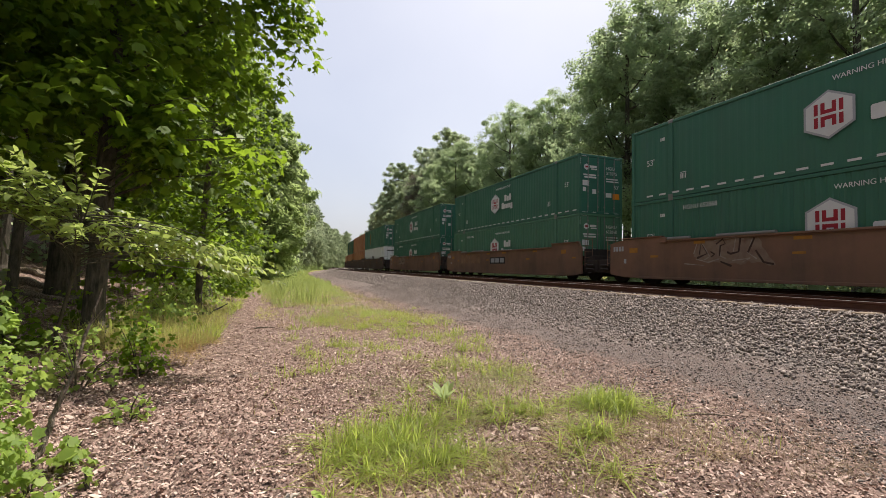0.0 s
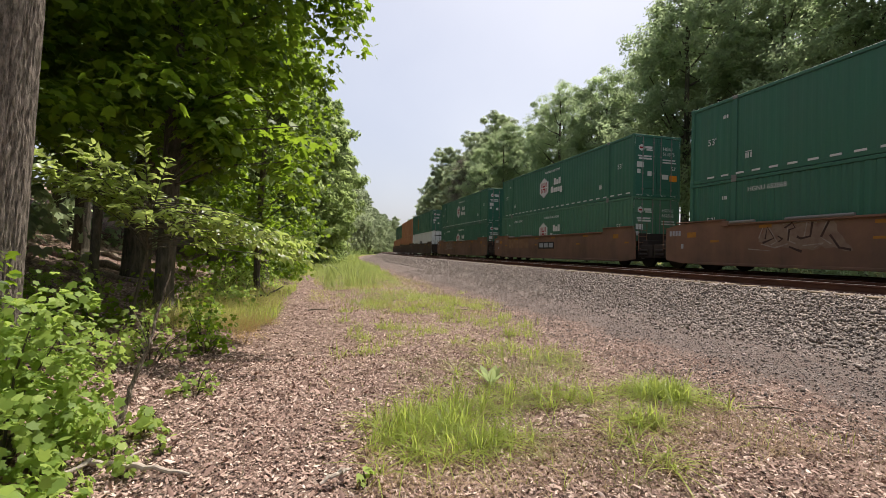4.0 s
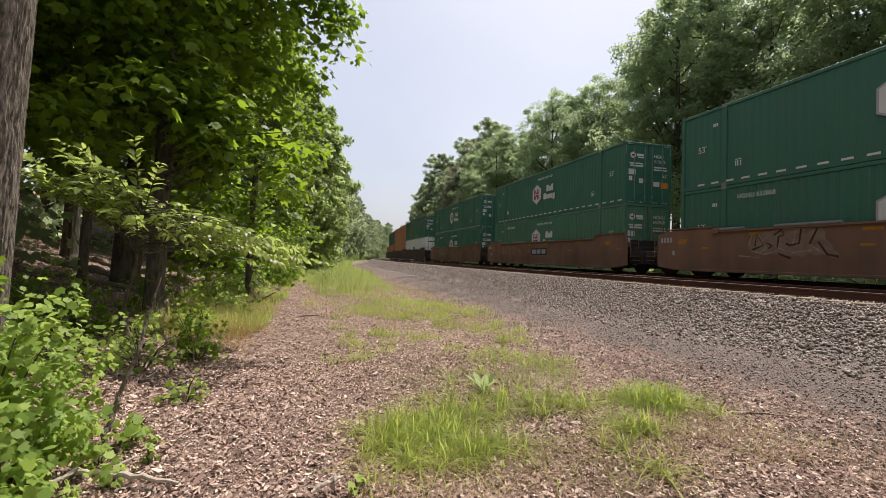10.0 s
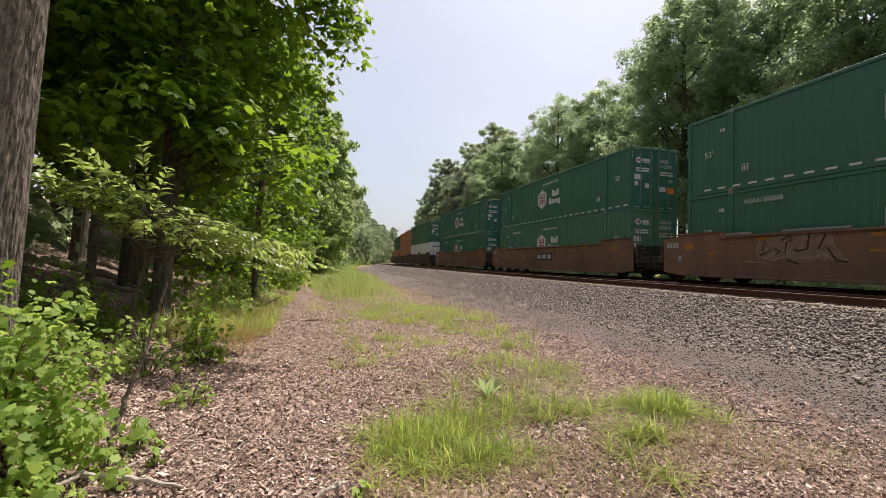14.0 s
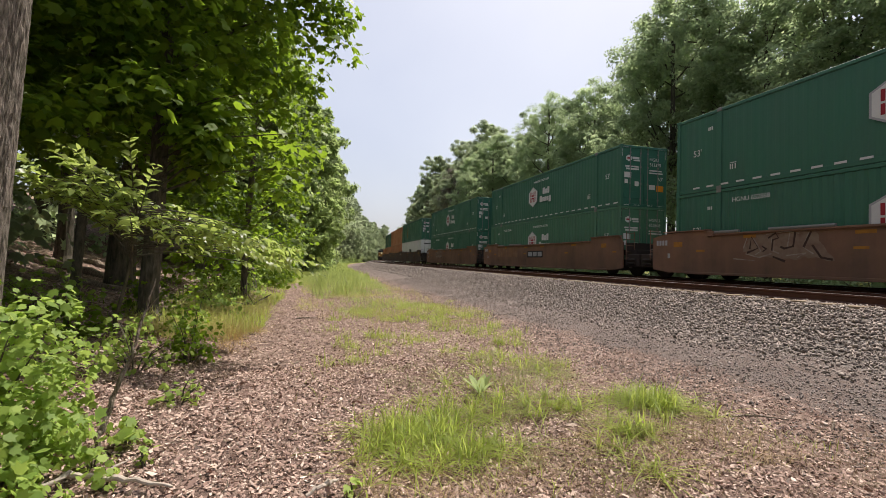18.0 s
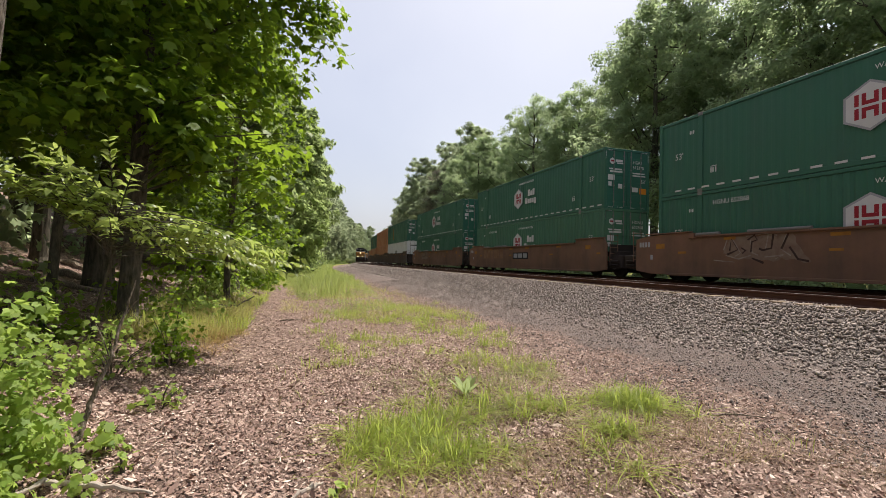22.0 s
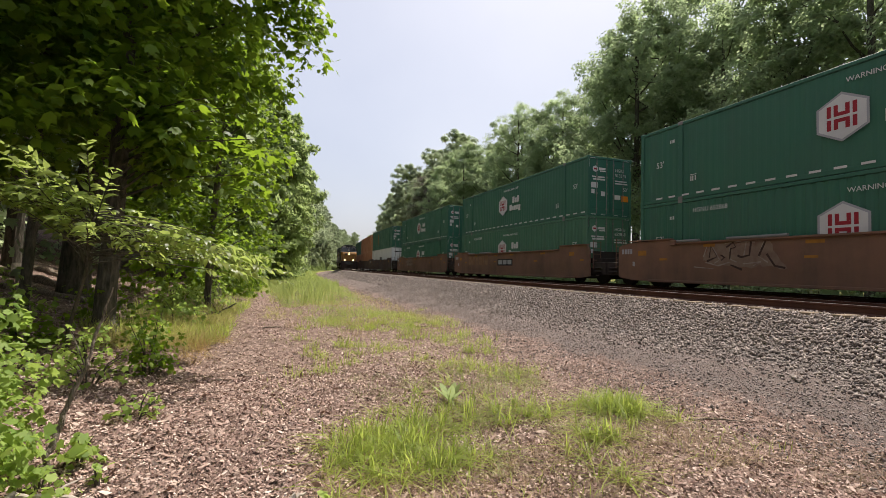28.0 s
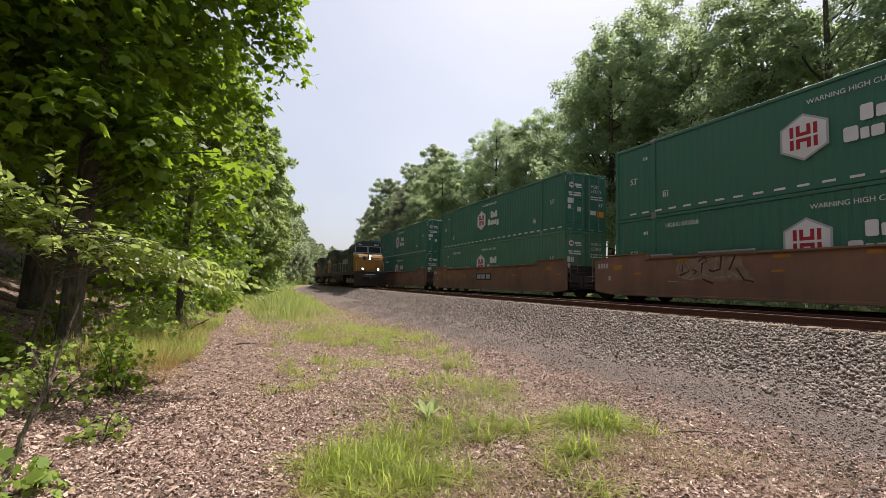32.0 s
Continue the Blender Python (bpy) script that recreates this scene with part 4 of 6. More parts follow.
    for k in range(26):
        yy = 46.0 + 6.2 * k
        x = float(np.interp(yy, [46, 70, 200], [-1.6, -1.2, -0.4])) + float(bend(yy)) + 0.5 * math.sin(k * 2.1)
        m = Matrix.Translation((x, yy, float(ground_z(x, yy)))) @ Matrix.Rotation(k * 1.1, 4, "Z") @ Matrix.Scale(1.0 + 0.3 * math.sin(k * 1.9), 4)
        if k:
            copy_thing(hedge, m)
        else:
            hedge = bush("roadside_shrub", "leafy shrub at the foot of the trees along the verge", x, yy, 2.2, 2.6, 2.6, 1500, 0.3, LEAF_EDGE, 140, "shrubs along the verge", 5)
    for k, (x, yy) in enumerate(((-11, 24), (-14, 19), (-16, 11), (-12, 8), (-9, 3.5), (-14, 3), (-7.5, -1.5), (-12, -4), (-8, -8))):
        put(back, x, yy, k % 4, 0.95)
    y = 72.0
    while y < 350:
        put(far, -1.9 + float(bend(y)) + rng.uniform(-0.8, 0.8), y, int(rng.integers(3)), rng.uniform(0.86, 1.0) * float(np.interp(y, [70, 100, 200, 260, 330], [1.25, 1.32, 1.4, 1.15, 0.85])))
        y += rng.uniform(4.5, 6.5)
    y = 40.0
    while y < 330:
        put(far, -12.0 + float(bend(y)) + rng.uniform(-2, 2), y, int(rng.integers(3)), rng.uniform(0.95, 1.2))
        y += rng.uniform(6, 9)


plant_rows()

# ---------------------------------------------------------------- the standing double-stack train

CL, CW, CH = 16.15, 2.58, 2.9
SIDE = -CW / 2


def lettering(text, size, material, parent, m, name="letter", bold=0.0):
    cu = bpy.data.curves.new(name, "FONT")
    cu.body, cu.size, cu.extrude, cu.offset = text, size, 0.003, bold
    tmp = bpy.data.objects.new("tmp", cu)
    scene.collection.objects.link(tmp)
    me = bpy.data.meshes.new_from_object(tmp.evaluated_get(bpy.context.evaluated_depsgraph_get()))
    bpy.data.objects.remove(tmp)
    bm = bmesh.new()
    bm.from_mesh(me)
    left = set(bm.verts)
    while left:
        # one letter: all that hangs together
        piece, edge = set(), [left.pop()]
        while edge:
            v = edge.pop()
            piece.add(v)
            for e_ in v.link_edges:
                o = e_.other_vert(v)
                if o in left:
                    left.discard(o)
                    edge.append(o)
        one = bmesh.new()
        at = {v: one.verts.new(v.co) for v in sorted(piece, key=lambda v: v.index)}
        for f in bm.faces:
            if f.verts[0] in piece:
                one.faces.new([at[v] for v in f.verts])
        posed(part(name, one, material, parent), m)
    bm.free()


def on_side(y, z, out=0.03):
    """The pose of flat work on the side towards the path: right along -y, up along z."""
    return Matrix.Translation((SIDE - out, y, z)) @ Matrix(((0, 0, -1, 0), (-1, 0, 0, 0), (0, 1, 0, 0), (0, 0, 0, 1)))


def on_end(x, z, y=-0.02):
    return Matrix.Translation((x, y, z)) @ Matrix(((1, 0, 0, 0), (0, 0, -1, 0), (0, 1, 0, 0), (0, 0, 0, 1)))


def plate(bm, pts, d0=0.0, d1=0.006):
    """A thin solid of an outline in the x-y plane."""
    a = [bm.verts.new((x, y, d0)) for x, y in pts]
    b = [bm.verts.new((x, y, d1)) for x, y in pts]
    bm.faces.new(b)
    for i in range(len(pts)):
        j = (i + 1) % len(pts)
        bm.faces.new((a[i], a[j], b[j], b[i]))
    return bm


def rect(bm, x0, x1, y0, y1, d0=0.0, d1=0.006):
    return plate(bm, [(x0, y0), (x1, y0), (x1, y1), (x0, y1)], d0, d1)


def posed(ob, m):
    ob.matrix_basis = m
    return ob


HEX = [(0.61, -0.33), (0.61, 0.33), (0.0, 0.665), (-0.61, 0.33), (-0.61, -0.33), (0.0, -0.665)]


def pieces(name, rects, material, parent, m, d0=0.0, d1=0.006):
    """Flat marks, each a part of its own."""
    for x0, x1, y0, y1 in rects:
        bm = bmesh.new()
        rect(bm, x0, x1, y0, y1, d0, d1)
        posed(part(name, bm, material, parent), m)


def emblem(parent, m, k=1.0):
    """A white six-sided shield with red bars, and white slabs beside it."""
    bm = bmesh.new()
    plate(bm, [(x * k, y * k) for x, y in HEX])
    shield = posed(part("shield", bm, MARK_GREY, parent, "grey-edged white six-sided emblem with red bars"), m)
    bm = bmesh.new()
    plate(bm, [(x * k * 0.9, y * k * 0.9) for x, y in HEX], 0.006, 0.010)
    part("field", bm, MARK_WHITE, shield)
    bars = []
    for sg in (-1, 1):
        x = 0.30 * sg
        bars += [(x - 0.05, x + 0.05, -0.32, -0.03), (x - 0.05, x + 0.05, 0.03, 0.34)]
        bars += [(0.45 * x - 0.05, 0.45 * x + 0.05, -0.32, -0.136), (0.45 * x - 0.05, 0.45 * x + 0.05, 0.136, 0.34)]
    bars += [(-0.185, 0.185, -0.135, -0.035), (-0.185, 0.185, 0.035, 0.135)]
    pieces("red_bar", [tuple(v * k for v in b) for b in bars], MARK_RED, shield, Matrix(), 0.010, 0.014)
    return shield


def slab_words(parent, m, k=1.0):
    """Two rows of white letter-high slabs beside the emblem."""
    rows = ((1.30, 0.03, 0.27, 0.40), (1.62, 0.03, 0.24, 0.30), (1.90, 0.03, 0.25, 0.40), (0.93, -0.43, 0.32, 0.38), (1.29, -0.43, 0.18, 0.28), (1.51, -0.43, 0.26, 0.28), (1.80, -0.43, 0.25, 0.28), (2.09, -0.52, 0.26, 0.37))
    for x0, y0, w, h in rows:
        x0, y0, w, h = x0 * k, y0 * k, w * k, h * k
        c = min(w, h) * 0.12
        bm = bmesh.new()
        plate(bm, [(x0 + c, y0), (x0 + w - c, y0), (x0 + w, y0 + c), (x0 + w, y0 + h - c), (x0 + w - c, y0 + h), (x0 + c, y0 + h), (x0, y0 + h - c), (x0, y0 + c)])
        posed(part("lettering_slab", bm, MARK_WHITE, parent), m)


def corrugated(bm, x, y0, y1, z0, z1, depth, pitch, out):
    """A ribbed side panel; out is the way it bulges."""
    prof, y = [], y0
    while y < y1 - pitch * 0.5:
        prof += [(y, 0), (y + pitch * 0.32, 0), (y + pitch * 0.5, depth), (y + pitch * 0.82, depth)]
        y += pitch
    prof.append((y1, 0))
    lo = [bm.verts.new((x + out * d, yy, z0)) for yy, d in prof]
    hi = [bm.verts.new((x + out * d, yy, z1)) for yy, d in prof]
    for i in range(len(prof) - 1):
        f = (lo[i], lo[i + 1], hi[i + 1], hi[i])
        bm.faces.new(f if out > 0 else f[::-1])


def container(label, mat, doormat, length=CL, marks=True, decor=True, numbers="", end_numbers="", ribs=0.007, tape=True, group="containers on the standing train"):
    """A shipping container: ribbed walls, posts, rails, castings, a door end with rods, and its markings."""
    e = tagged(new("container"), label, "container", group)
    inset = 1.98 if length > 14 else 0.0
    posts = [0.0, length] + ([inset, length - inset] if inset else [])
    zb, zt = 0.16, CH - 0.13
    # walls
    spans = sorted(p for p in posts)
    for s, name in ((-1, "side_wall"), (1, "side_wall")):
        bm = bmesh.new()
        for a, b in zip(spans, spans[1:]):
            corrugated(bm, s * (CW / 2 - 0.045), a + 0.08, b - 0.08, zb, zt, ribs, 0.28, s)
        part(name, bm, mat, e)
    bm = bmesh.new()
    box(bm, -CW / 2 + 0.03, CW / 2 - 0.03, 0.03, length - 0.03, CH - 0.06, CH - 0.02)
    part("roof", bm, mat, e)
    bm = bmesh.new()
    box(bm, -CW / 2 + 0.03, CW / 2 - 0.03, 0.03, length - 0.03, 0.06, 0.14)
    part("floor", bm, DARKCAR, e)
    bm = bmesh.new()
    box(bm, -CW / 2 + 0.06, CW / 2 - 0.06, length - 0.07, length - 0.03, 0.1, CH - 0.06)
    part("front_wall", bm, mat, e)
    for s in (-1, 1):
        for z0, z1, nm in ((0.0, 0.165, "bottom_rail"), (CH - 0.13, CH, "top_rail")):
            bm = bmesh.new()
            w = 0.012 if nm == "bottom_rail" else 0.004
            x0, x1 = sorted((s * (CW / 2 - 0.1), s * (CW / 2 - w)))
            box(bm, x0, x1, 0.05, length - 0.05, z0 + 0.01, z1 - 0.01, 0.012)
            part(nm, bm, mat, e)
        for y in posts:
            bm = bmesh.new()
            x0, x1 = sorted((s * (CW / 2 - 0.13), s * (CW / 2 + (0.0 if y in (0, length) else 0.006))))
            y0, y1 = (y, y + 0.15) if y == 0 else ((y - 0.15, y) if y == length else (y - 0.09, y + 0.09))
            box(bm, x0, x1, y0, y1, 0.0, CH - 0.004, 0.012)
            part("post", bm, mat, e)
            for z0, z1 in ((-0.003, 0.125), (CH - 0.12, CH + 0.008)):
                bm = bmesh.new()
                box(bm, x0 - 0.008, x1 + 0.008, y0 - 0.008, y1 + 0.008, z0, z1, 0.01)
                part("casting", bm, STEEL if y not in (0, length) else mat, e)
    # door end
    for s in (-1, 1):
        bm = bmesh.new()
        x0, x1 = sorted((s * 0.012, s * (CW / 2 - 0.13)))
        box(bm, x0, x1, 0.03, 0.075, 0.15, CH - 0.13)
        for z in (0.55, 1.15, 1.75, 2.3):
            box(bm, x0 + 0.05, x1 - 0.05, 0.012, 0.03, z - 0.16, z + 0.16, 0.008)
        door = part("door", bm, doormat, e)
        for x in (0.2, 0.78):
            bm = bmesh.new()
            cyl(bm, s * x, 0.0, CH / 2, 0.019, CH - 0.2, "Z", 8)
            for z in (0.35, 1.1, 1.9, 2.55):
                box(bm, s * x - 0.045, s * x + 0.045, -0.016, 0.012, z - 0.03, z + 0.03)
            part("lock_rod", bm, STEEL, door, "steel locking rod")
    for z0, z1, nm in ((0.0, 0.15, "door_sill"), (CH - 0.13, CH, "door_header")):
        bm = bmesh.new()
        box(bm, -CW / 2 + 0.13, CW / 2 - 0.13, 0.0, 0.1, z0 + 0.005, z1 - 0.005, 0.01)
        part(nm, bm, doormat, e)
    if tape:
        strip = bmesh.new()
        rect(strip, -0.155, 0.155, -0.032, 0.032, 0.0, 0.004)
        first = posed(part("tape_strip", strip, MARK_WHITE, e, "white reflective strip"), on_side(0.36, 0.17, 0.0))
        for k in range(1, int((length - 0.4) / 0.617)):
            posed(part("tape_strip", first.data, None, e), on_side(0.36 + 0.617 * k, 0.17, 0.0))
    if marks:
        emblem(e, on_side(8.95, 1.51, 0.0))
        slab_words(e, on_side(8.95, 1.51, 0.0))
        lettering("WARNING HIGH CUBE", 0.19, MARK_WHITE, e, on_side(8.85, 2.38, 0.004))
        lettering("53'", 0.33, MARK_WHITE, e, on_side(15.32, 1.36, 0.004))
        lettering("53'", 0.33, MARK_WHITE, e, on_side(1.2, 1.42, 0.004))
        pieces("small_print_bar", [(0, 0.05, 0, 0.12), (0.08, 0.11, 0, 0.12), (0.14, 0.2, 0, 0.12)], MARK_WHITE, e, on_side(14.64, 2.2, 0.0))
        for y in (13.72, 2.7):
            pieces("small_print_bar", [(0, 0.045, 0, 0.18), (0.08, 0.125, 0, 0.18), (0.19, 0.235, 0, 0.18), (0.0, 0.25, 0.21, 0.235)], MARK_WHITE, e, on_side(y, 0.62, 0.0))
        if numbers:
            lettering(numbers, 0.22, MARK_WHITE, e, on_side(13.62, 2.38, 0.004))
    if decor:
        d = bmesh.new()
        plate(d, [(x * 0.24 - 0.86, y * 0.24 + 2.28) for x, y in HEX])
        posed(part("decal", d, MARK_WHITE, e), on_end(0, 0, 0.006))
        d = bmesh.new()
        rect(d, -0.95, -0.77, 2.24, 2.32, 0.007, 0.010)
        posed(part("decal", d, MARK_RED, e), on_end(0, 0, 0.006))
        marks_end = [(-0.66, -0.28, 2.25, 2.36), (-0.6, -0.26, 2.16, 2.22), (-1.05, -0.32, 1.86, 1.93), (-1.0, -0.3, 1.74, 1.82), (-1.1, -0.72, 1.36, 1.62), (-1.08, -0.9, 1.08, 1.28), (-0.52, -0.30, 0.98, 1.2), (0.28, 0.62, 0.86, 1.08), (0.3, 1.0, 1.74, 1.80), (0.3, 1.05, 1.62, 1.68)]
        for sg in (-1, 1):
            marks_end += [(*sorted((sg * 1.2, sg * 1.24)), 2.35, 2.72), (*sorted((sg * 0.85, sg * 1.2)), 2.78, 2.82)]
        marks_end += [(x0, x0 + 0.3, 0.05, 0.1) for x0 in (-1.1, -0.55, 0.2, 0.75)]
        pieces("decal", marks_end, MARK_WHITE, e, on_end(0, 0, 0.006))
        lettering("53'", 0.24, MARK_WHITE, e, on_end(0.78, 1.3, 0.004))
        d = bmesh.new()
        rect(d, 0.70, 1.1, 0.78, 1.06)
        posed(part("decal", d, MARK_ORANGE, e, "orange decal"), on_end(0, 0, 0.006))
        if end_numbers or numbers:
            a, b = (end_numbers or numbers).split(" ")
            lettering(a, 0.22, MARK_WHITE, e, on_end(0.3, 2.22, 0.004))
            lettering(b, 0.22, MARK_WHITE, e, on_end(0.3, 1.98, 0.004))
    return e


def wheelset(parent, x, y, r):
    for s in (-1, 1):
        bm = bmesh.new()
        cyl(bm, x + s * 0.76, y, r, r, 0.13, "X", 24)
        cyl(bm, x + s * 0.70, y, r, r + 0.025, 0.03, "X", 24)
        part("wheel", bm, DARKCAR, parent)
    bm = bmesh.new()
    cyl(bm, x, y, r, 0.09, 1.5, "X", 12)
    part("axle", bm, DARKCAR, parent)


def truck(parent, y, r=0.46, base=1.78):
    for s in (-1, 1):
        bm = bmesh.new()
        side_prism(bm, [(y - base / 2 - 0.25, 0.38), (y - base / 2 + 0.3, 0.30), (y - 0.35, 0.22), (y + 0.35, 0.22), (y + base / 2 - 0.3, 0.30), (y + base / 2 + 0.25, 0.38), (y + base / 2 + 0.25, 0.58), (y + 0.4, 0.74), (y - 0.4, 0.74), (y - base / 2 - 0.25, 0.58)], s * 0.98 - 0.07, s * 0.98 + 0.07)
        part("truck_side_frame", bm, DARKCAR, parent)
        for d in (-base / 2, base / 2):
            bm = bmesh.new()
            cyl(bm, s * 1.08, y + d, r, 0.11, 0.1, "X", 12)
            part("bearing_cap", bm, STEEL, parent)
    for d in (-base / 2, base / 2):
        wheelset(parent, 0, y + d, r)


def well_car(label, mat, graffiti=False, slabs=False):
    """A depressed-centre container car: deep side girders, end platforms, trucks, couplers, ladders."""
    e = tagged(new("well_car"), label, "rail car", "cars of the standing train")
    y0, y1 = -0.42, 17.2
    out = [(y0, 0.34), (0.3, 0.23), (16.3, 0.23), (y1, 0.34), (y1, 1.62), (16.6, 1.74), (14.42, 1.81), (14.4, 1.60), (2.07, 1.60), (2.05, 1.84), (y0 + 0.2, 1.84), (y0, 1.5)]
    for s in (-1, 1):
        bm = bmesh.new()
        x0, x1 = sorted((s * 1.38, s * 1.46))
        side_prism(bm, out, x0, x1)
        side = part("side_girder", bm, mat, e)
        for a, b in ((2.1, 14.38),):
            bm = bmesh.new()
            x0, x1 = sorted((s * 1.33, s * 1.53))
            box(bm, x0, x1, a, b, 1.60, 1.665, 0.012)
            part("top_chord", bm, mat, side)
        bm = bmesh.new()
        x0, x1 = sorted((s * 1.3, s * 1.5))
        box(bm, x0, x1, 0.7, 15.5, 0.2, 0.29, 0.012)
        part("bottom_chord", bm, mat, side)
        for a, b in ((y0 + 0.2, 2.05), (14.42, 16.6)):
            bm = bmesh.new()
            x0, x1 = sorted((s * 1.3, s * 1.52))
            box(bm, x0, x1, a, b, 1.815 if a < 5 else 1.79, 1.855 if a < 5 else 1.83, 0.008)
            part("top_chord", bm, mat, side)
        for a in (14.15,):
            bm = bmesh.new()
            x0, x1 = sorted((s * 1.4, s * 1.56))
            box(bm, x0, x1, a, a + 0.26, 1.56, 1.76, 0.02)
            part("bracket", bm, mat, side)
    for a, b in ((13.15, 14.1), (10.2, 12.1)):
        bm = bmesh.new()
        cyl(bm, -1.50, (a + b) / 2, 1.70, 0.052, b - a, "Y", 12)
        part("guide_tube", bm, STEEL, e, "pale worn guide tube")
    bm = bmesh.new()
    box(bm, -1.35, 1.35, 0.8, 15.4, 0.24, 0.32)
    part("well_floor", bm, DARKCAR, e)
    for a, b in ((y0 - 0.55, 0.55), (15.7, y1 + 0.45)):
        bm = bmesh.new()
        box(bm, -1.2, 1.2, a, b, 0.95, 1.18, 0.02)
        box(bm, -0.25, 0.25, a - 0.1, b + 0.1, 0.72, 0.97, 0.02)
        part("end_platform", bm, DARKCAR, e)
    for a, b in ((y0 - 0.95, y0 - 0.02), (y1 + 0.02, y1 + 0.95)):
        bm = bmesh.new()
        box(bm, -1.3, 1.3, a, b, 0.40, 0.98, 0.03)
        part("end_sill", bm, DARKCAR, e)
        for z in (0.55, 0.72):
            bm = bmesh.new()
            cyl(bm, -1.34, (a + b) / 2, z, 0.05, 0.5, "Y", 10)
            part("brake_cylinder", bm, DARKCAR, e)
    for a, w in ((y0 - 0.12, 1), (y1 + 0.12, -1)):
        bm = bmesh.new()
        box(bm, -1.35, 1.35, a - 0.04, a + 0.04, 0.5, 1.5)
        part("end_bulkhead", bm, DARKCAR, e)
        for x in (-1.42, -1.0):
            bm = bmesh.new()
            cyl(bm, x, a - w * 0.1, 1.35, 0.014, 1.3, "Z", 6)
            part("ladder_rail", bm, mat, e)
        for z in (0.8, 1.08, 1.36, 1.64, 1.92):
            bm = bmesh.new()
            cyl(bm, -1.21, a - w * 0.1, z, 0.012, 0.42, "X", 6)
            part("rung", bm, mat, e)
        bm = bmesh.new()
        box(bm, -0.16, 0.16, min(a, a - w * 0.75), max(a, a - w * 0.75), 0.72, 0.98, 0.04)
        part("coupler", bm, DARKCAR, e)
        bm = bmesh.new()
        tube(bm, [(0.3, a, 0.7), (0.32, a - w * 0.3, 0.42), (0.3, a - w * 0.7, 0.6)], [0.025] * 3, 6)
        part("brake_hose", bm, MARK_BLACK, e)
    truck(e, 0.35)
    truck(e, 16.4)
    # painted reflectors and stencils on the girder
    g = lambda y, z: Matrix.Translation((-1.462, y, z)) @ Matrix(((0, 0, -1, 0), (-1, 0, 0, 0), (0, 1, 0, 0), (0, 0, 0, 1)))
    for y, z, w, h in ((16.07, 1.22, 0.44, 0.2), (14.96, 1.02, 0.38, 0.08), (13.02, 1.46, 0.44, 0.1), (9.76, 1.44, 0.48, 0.1), (9.8, 1.04, 0.36, 0.07), (7.55, 1.45, 0.5, 0.1), (4.6, 1.04, 0.38, 0.08), (3.9, 1.44, 0.46, 0.1), (1.2, 1.3, 0.42, 0.2), (0.3, 1.05, 0.3, 0.08)):
        bm = bmesh.new()
        rect(bm, 0, w, 0, h, 0, 0.003)
        posed(part("reflector", bm, MARK_YELLOW, e, "faded yellow reflector"), g(y, z))
    pieces("number_bar", [(0.16 * k, 0.16 * k + 0.11, 0, 0.2) for k in range(4)] + [(0.62, 0.75, -0.5, -0.32)], MARK_GREY, e, g(17.0, 1.3), 0, 0.003)
    if graffiti:
        rng = np.random.default_rng(88)
        bm = bmesh.new()
        ring = ((-0.1, 0.2), (0.0, 0.55), (0.3, 0.70), (0.95, 0.74), (1.6, 0.76), (2.15, 0.74), (2.3, 0.42), (2.62, -0.08), (2.0, 0.0), (1.4, -0.06), (0.7, 0.02), (0.1, 0.05))
        ring = [Vector(p).lerp(Vector(q), u) for p, q in zip(ring, ring[1:] + ring[:1]) for u in (0, 0.25, 0.5, 0.75)]
        plate(bm, [(p.x + rng.normal() * 0.035, p.y + rng.normal() * 0.035) for p in ring], 0, 0.001)
        posed(part("graffiti", bm, GRAFFITI_HAZE, e, "thin cloud of grey spray paint"), g(12.9, 0.82))

        def scrawl(strokes, wide, mat, z, label):
            for st in strokes:
                bm = bmesh.new()
                z += 0.0003
                rows = []
                for k, p in enumerate(st):
                    d = (Vector(st[min(k + 1, len(st) - 1)]) - Vector(st[max(k - 1, 0)])).normalized()
                    n = Vector((-d.y, d.x)) * wide * rng.uniform(0.5, 1.1)
                    p = Vector(p)
                    rows.append([bm.verts.new((q.x, q.y, z)) for q in (p - n, p + n)])
                for a, b in zip(rows, rows[1:]):
                    bm.faces.new((a[0], b[0], b[1], a[1]))
                posed(part("sprayed_stroke", bm, mat, e, label), g(12.9, 0.82))

        pale = [[(-0.12, 0.3), (0.02, 0.66)], [(-0.04, 0.12), (0.44, 0.0), (0.86, 0.12)], [(0.68, 0.72), (1.28, 0.78), (1.7, 0.72)], [(1.64, 0.0), (1.88, 0.12), (1.3, 0.06)], [(0.24, 0.62), (0.5, 0.2), (0.3, 0.08)], [(0.84, 0.6), (0.9, 0.2), (1.1, 0.12)], [(1.42, 0.74), (1.34, 0.3)], [(1.98, 0.74), (1.8, 0.3), (2.1, 0.1)], [(-0.5, -0.04), (0.3, -0.1)]]
        dark = [[(0.11, 0.27), (0.17, 0.66), (0.41, 0.3), (0.02, 0.15)], [(0.53, 0.36), (0.68, 0.27), (0.56, 0.18)], [(0.74, 0.6), (0.98, 0.75), (1.07, 0.6), (0.89, 0.54), (0.86, 0.21)], [(1.13, 0.33), (1.25, 0.27), (1.52, 0.33), (1.58, 0.75)], [(1.82, 0.3), (2.03, 0.75)], [(2.06, 0.36), (2.3, 0.0), (2.6, -0.06)], [(0.89, 0.03), (1.28, -0.12)]]
        scrawl(pale, 0.022, GRAFFITI, 0.0015, "pale grey sprayed scrawl")
        scrawl(dark, 0.036, GRAFFITI_DARK, 0.003, "dark brown sprayed strokes")
